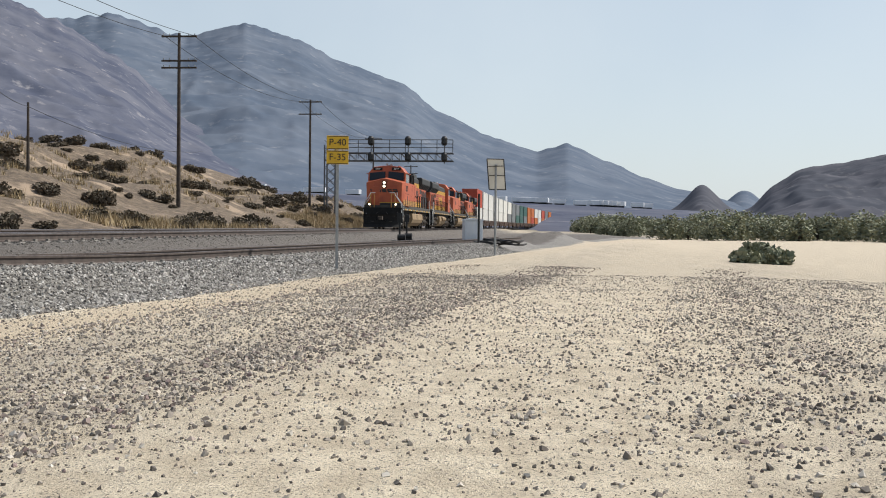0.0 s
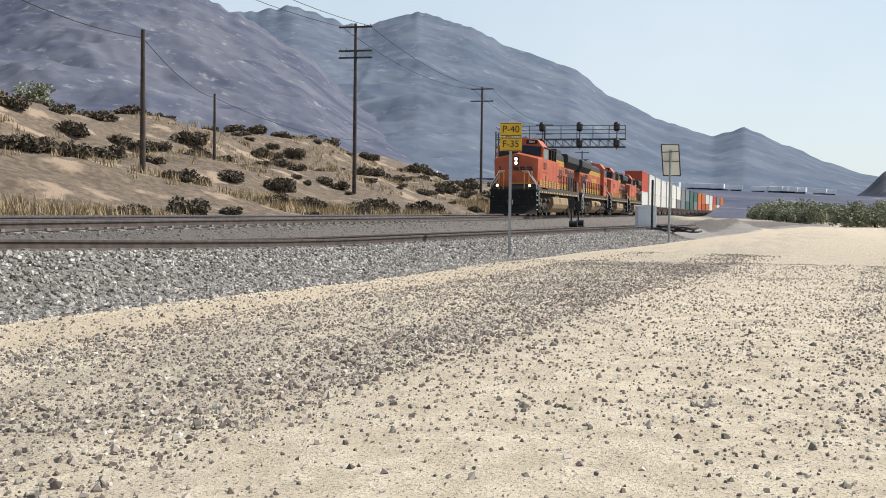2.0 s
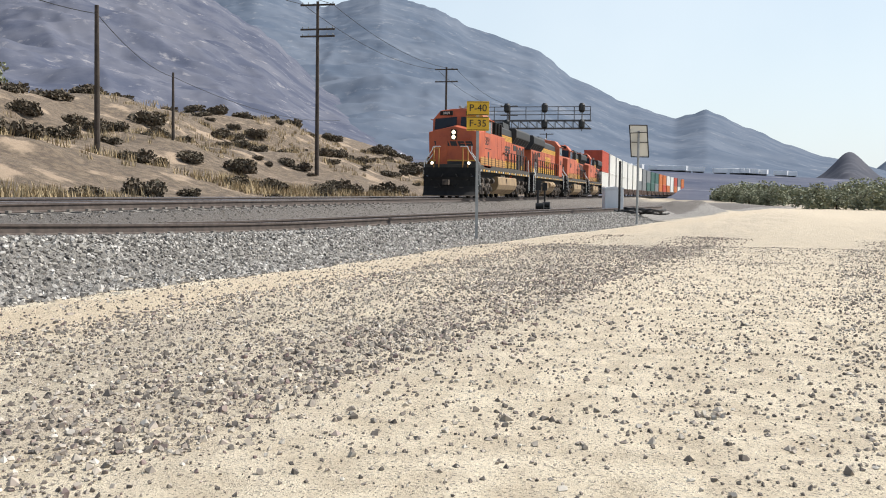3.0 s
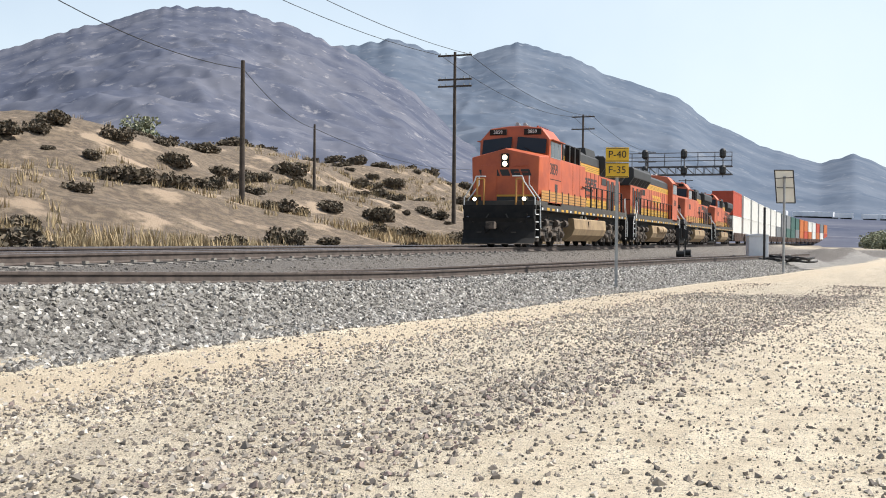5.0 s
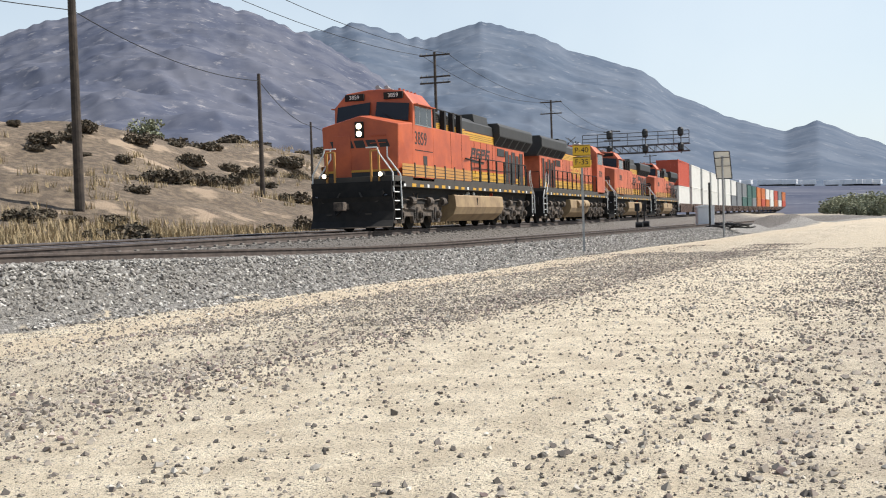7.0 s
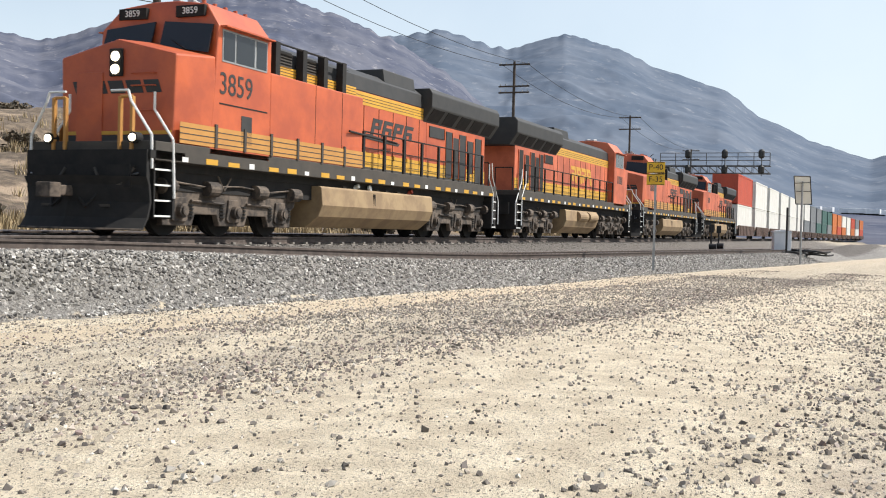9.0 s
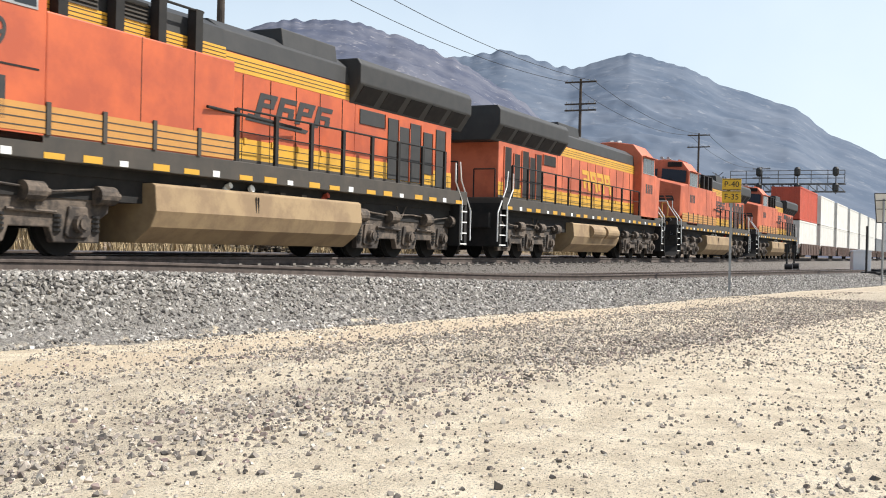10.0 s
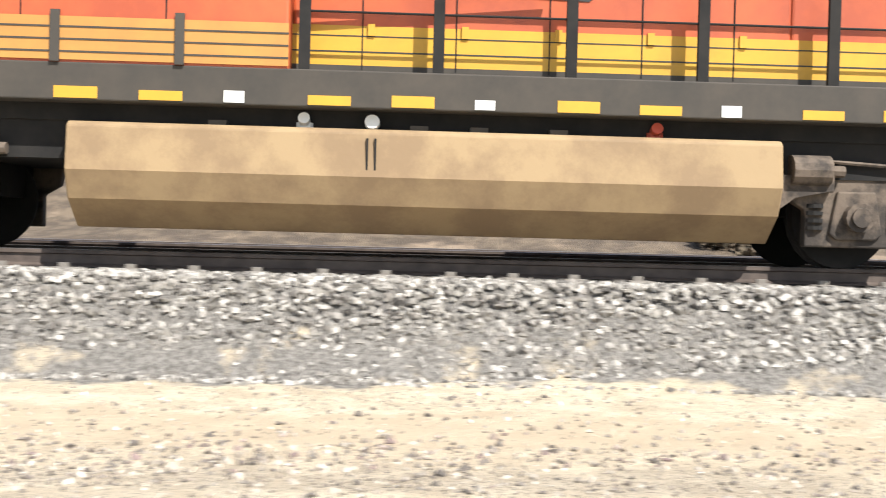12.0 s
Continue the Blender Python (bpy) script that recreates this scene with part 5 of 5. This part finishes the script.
def on_lot(g):
    while True:
        d = 0.3 + 38 * g.random() ** 0.68
        a = radians(g.uniform(-50, 160) if d < 14 else g.uniform(-35, 45))
        x, y = d * math.cos(a) - 2.0, d * math.sin(a) - 0.6
        s = TRACK_Y - siding(x) + y
        keep = 0.16
        if 4.9 < s < 9.0:
            keep = 0.5
        elif -2.8 < s < 1.6:
            keep = 0.32
        if s < 11.6 and g.random() < keep * (0.4 + 1.1 * abs(noise.noise((x * 0.4, y * 1.2, 2)))):
            return x, y, height(x, y) + 0.004


def in_bands(g):
    x = -4 + 47 * g.random() ** 1.2
    s = g.choice([5.1, 5.9, 8.6, 5.4, 0.3]) + 0.42 * g.normal() + 0.5 * noise.noise((x * 0.3, 1.0, 0))
    y = s - (TRACK_Y - siding(x))
    return x, y, height(x, y) + 0.004


stones("coarse_gravel", "dark coarse gravel along the edges of the wheel tracks", 13000, in_bands, lambda g, n: 0.010 + 0.030 * g.random(n) ** 3, COARSE, 6)
stones("ballast_stones", "grey crushed ballast on the track bank", 52000, on_bank, lambda g, n: g.uniform(0.022, 0.05, n), BALLAST, 1)
stones("bed_stones", "crushed ballast between the rails, darkened by oil and painted-in shadow", 26000, on_bed, lambda g, n: g.uniform(0.025, 0.05, n), BEDSTONE, 2)
stones("loose_gravel", "small loose stones scattered over the sand", 130000, on_lot, lambda g, n: 0.005 + 0.014 * g.random(n) ** 2 + 0.022 * g.random(n) ** 9, PEBBLE, 3)


# ---- movement ----
def front_at(t):
    """Where the leading coupler stands along the track."""
    return 87.8 - 8.215 * t


def motions():
    """The train rolls past at an even pace, its wheels turning with it."""
    for item in FLEET:
        ob, off, back = item[:3]
        lift = item[3] if len(item) > 3 else 0.0
        rows = []
        for t in [0, 1, 2, 3, 4, 5.3, 6, 7, 8, 9, 10.5, 12]:
            x = front_at(t)
            px = x + off + (22.3 if back else 0)
            bend = math.degrees(math.atan2(track_y(px + 12) - track_y(px), 12))
            rows.append((t, pose(px, track_y(px), RAIL_Z + lift, 0, 0, bend + (180 if back else 0))))
        walk(ob, rows)
    for w, ax in WHEELS:
        back = w.parent == second
        rows = []
        for k in range(181):
            t = 12.0 * k / 180
            turn = math.degrees((87.8 - front_at(t)) / 0.53)
            rows.append((t, pose(ax, 0, 0.53, 0, turn if back else -turn, 0)))
        walk(w, rows)


motions()
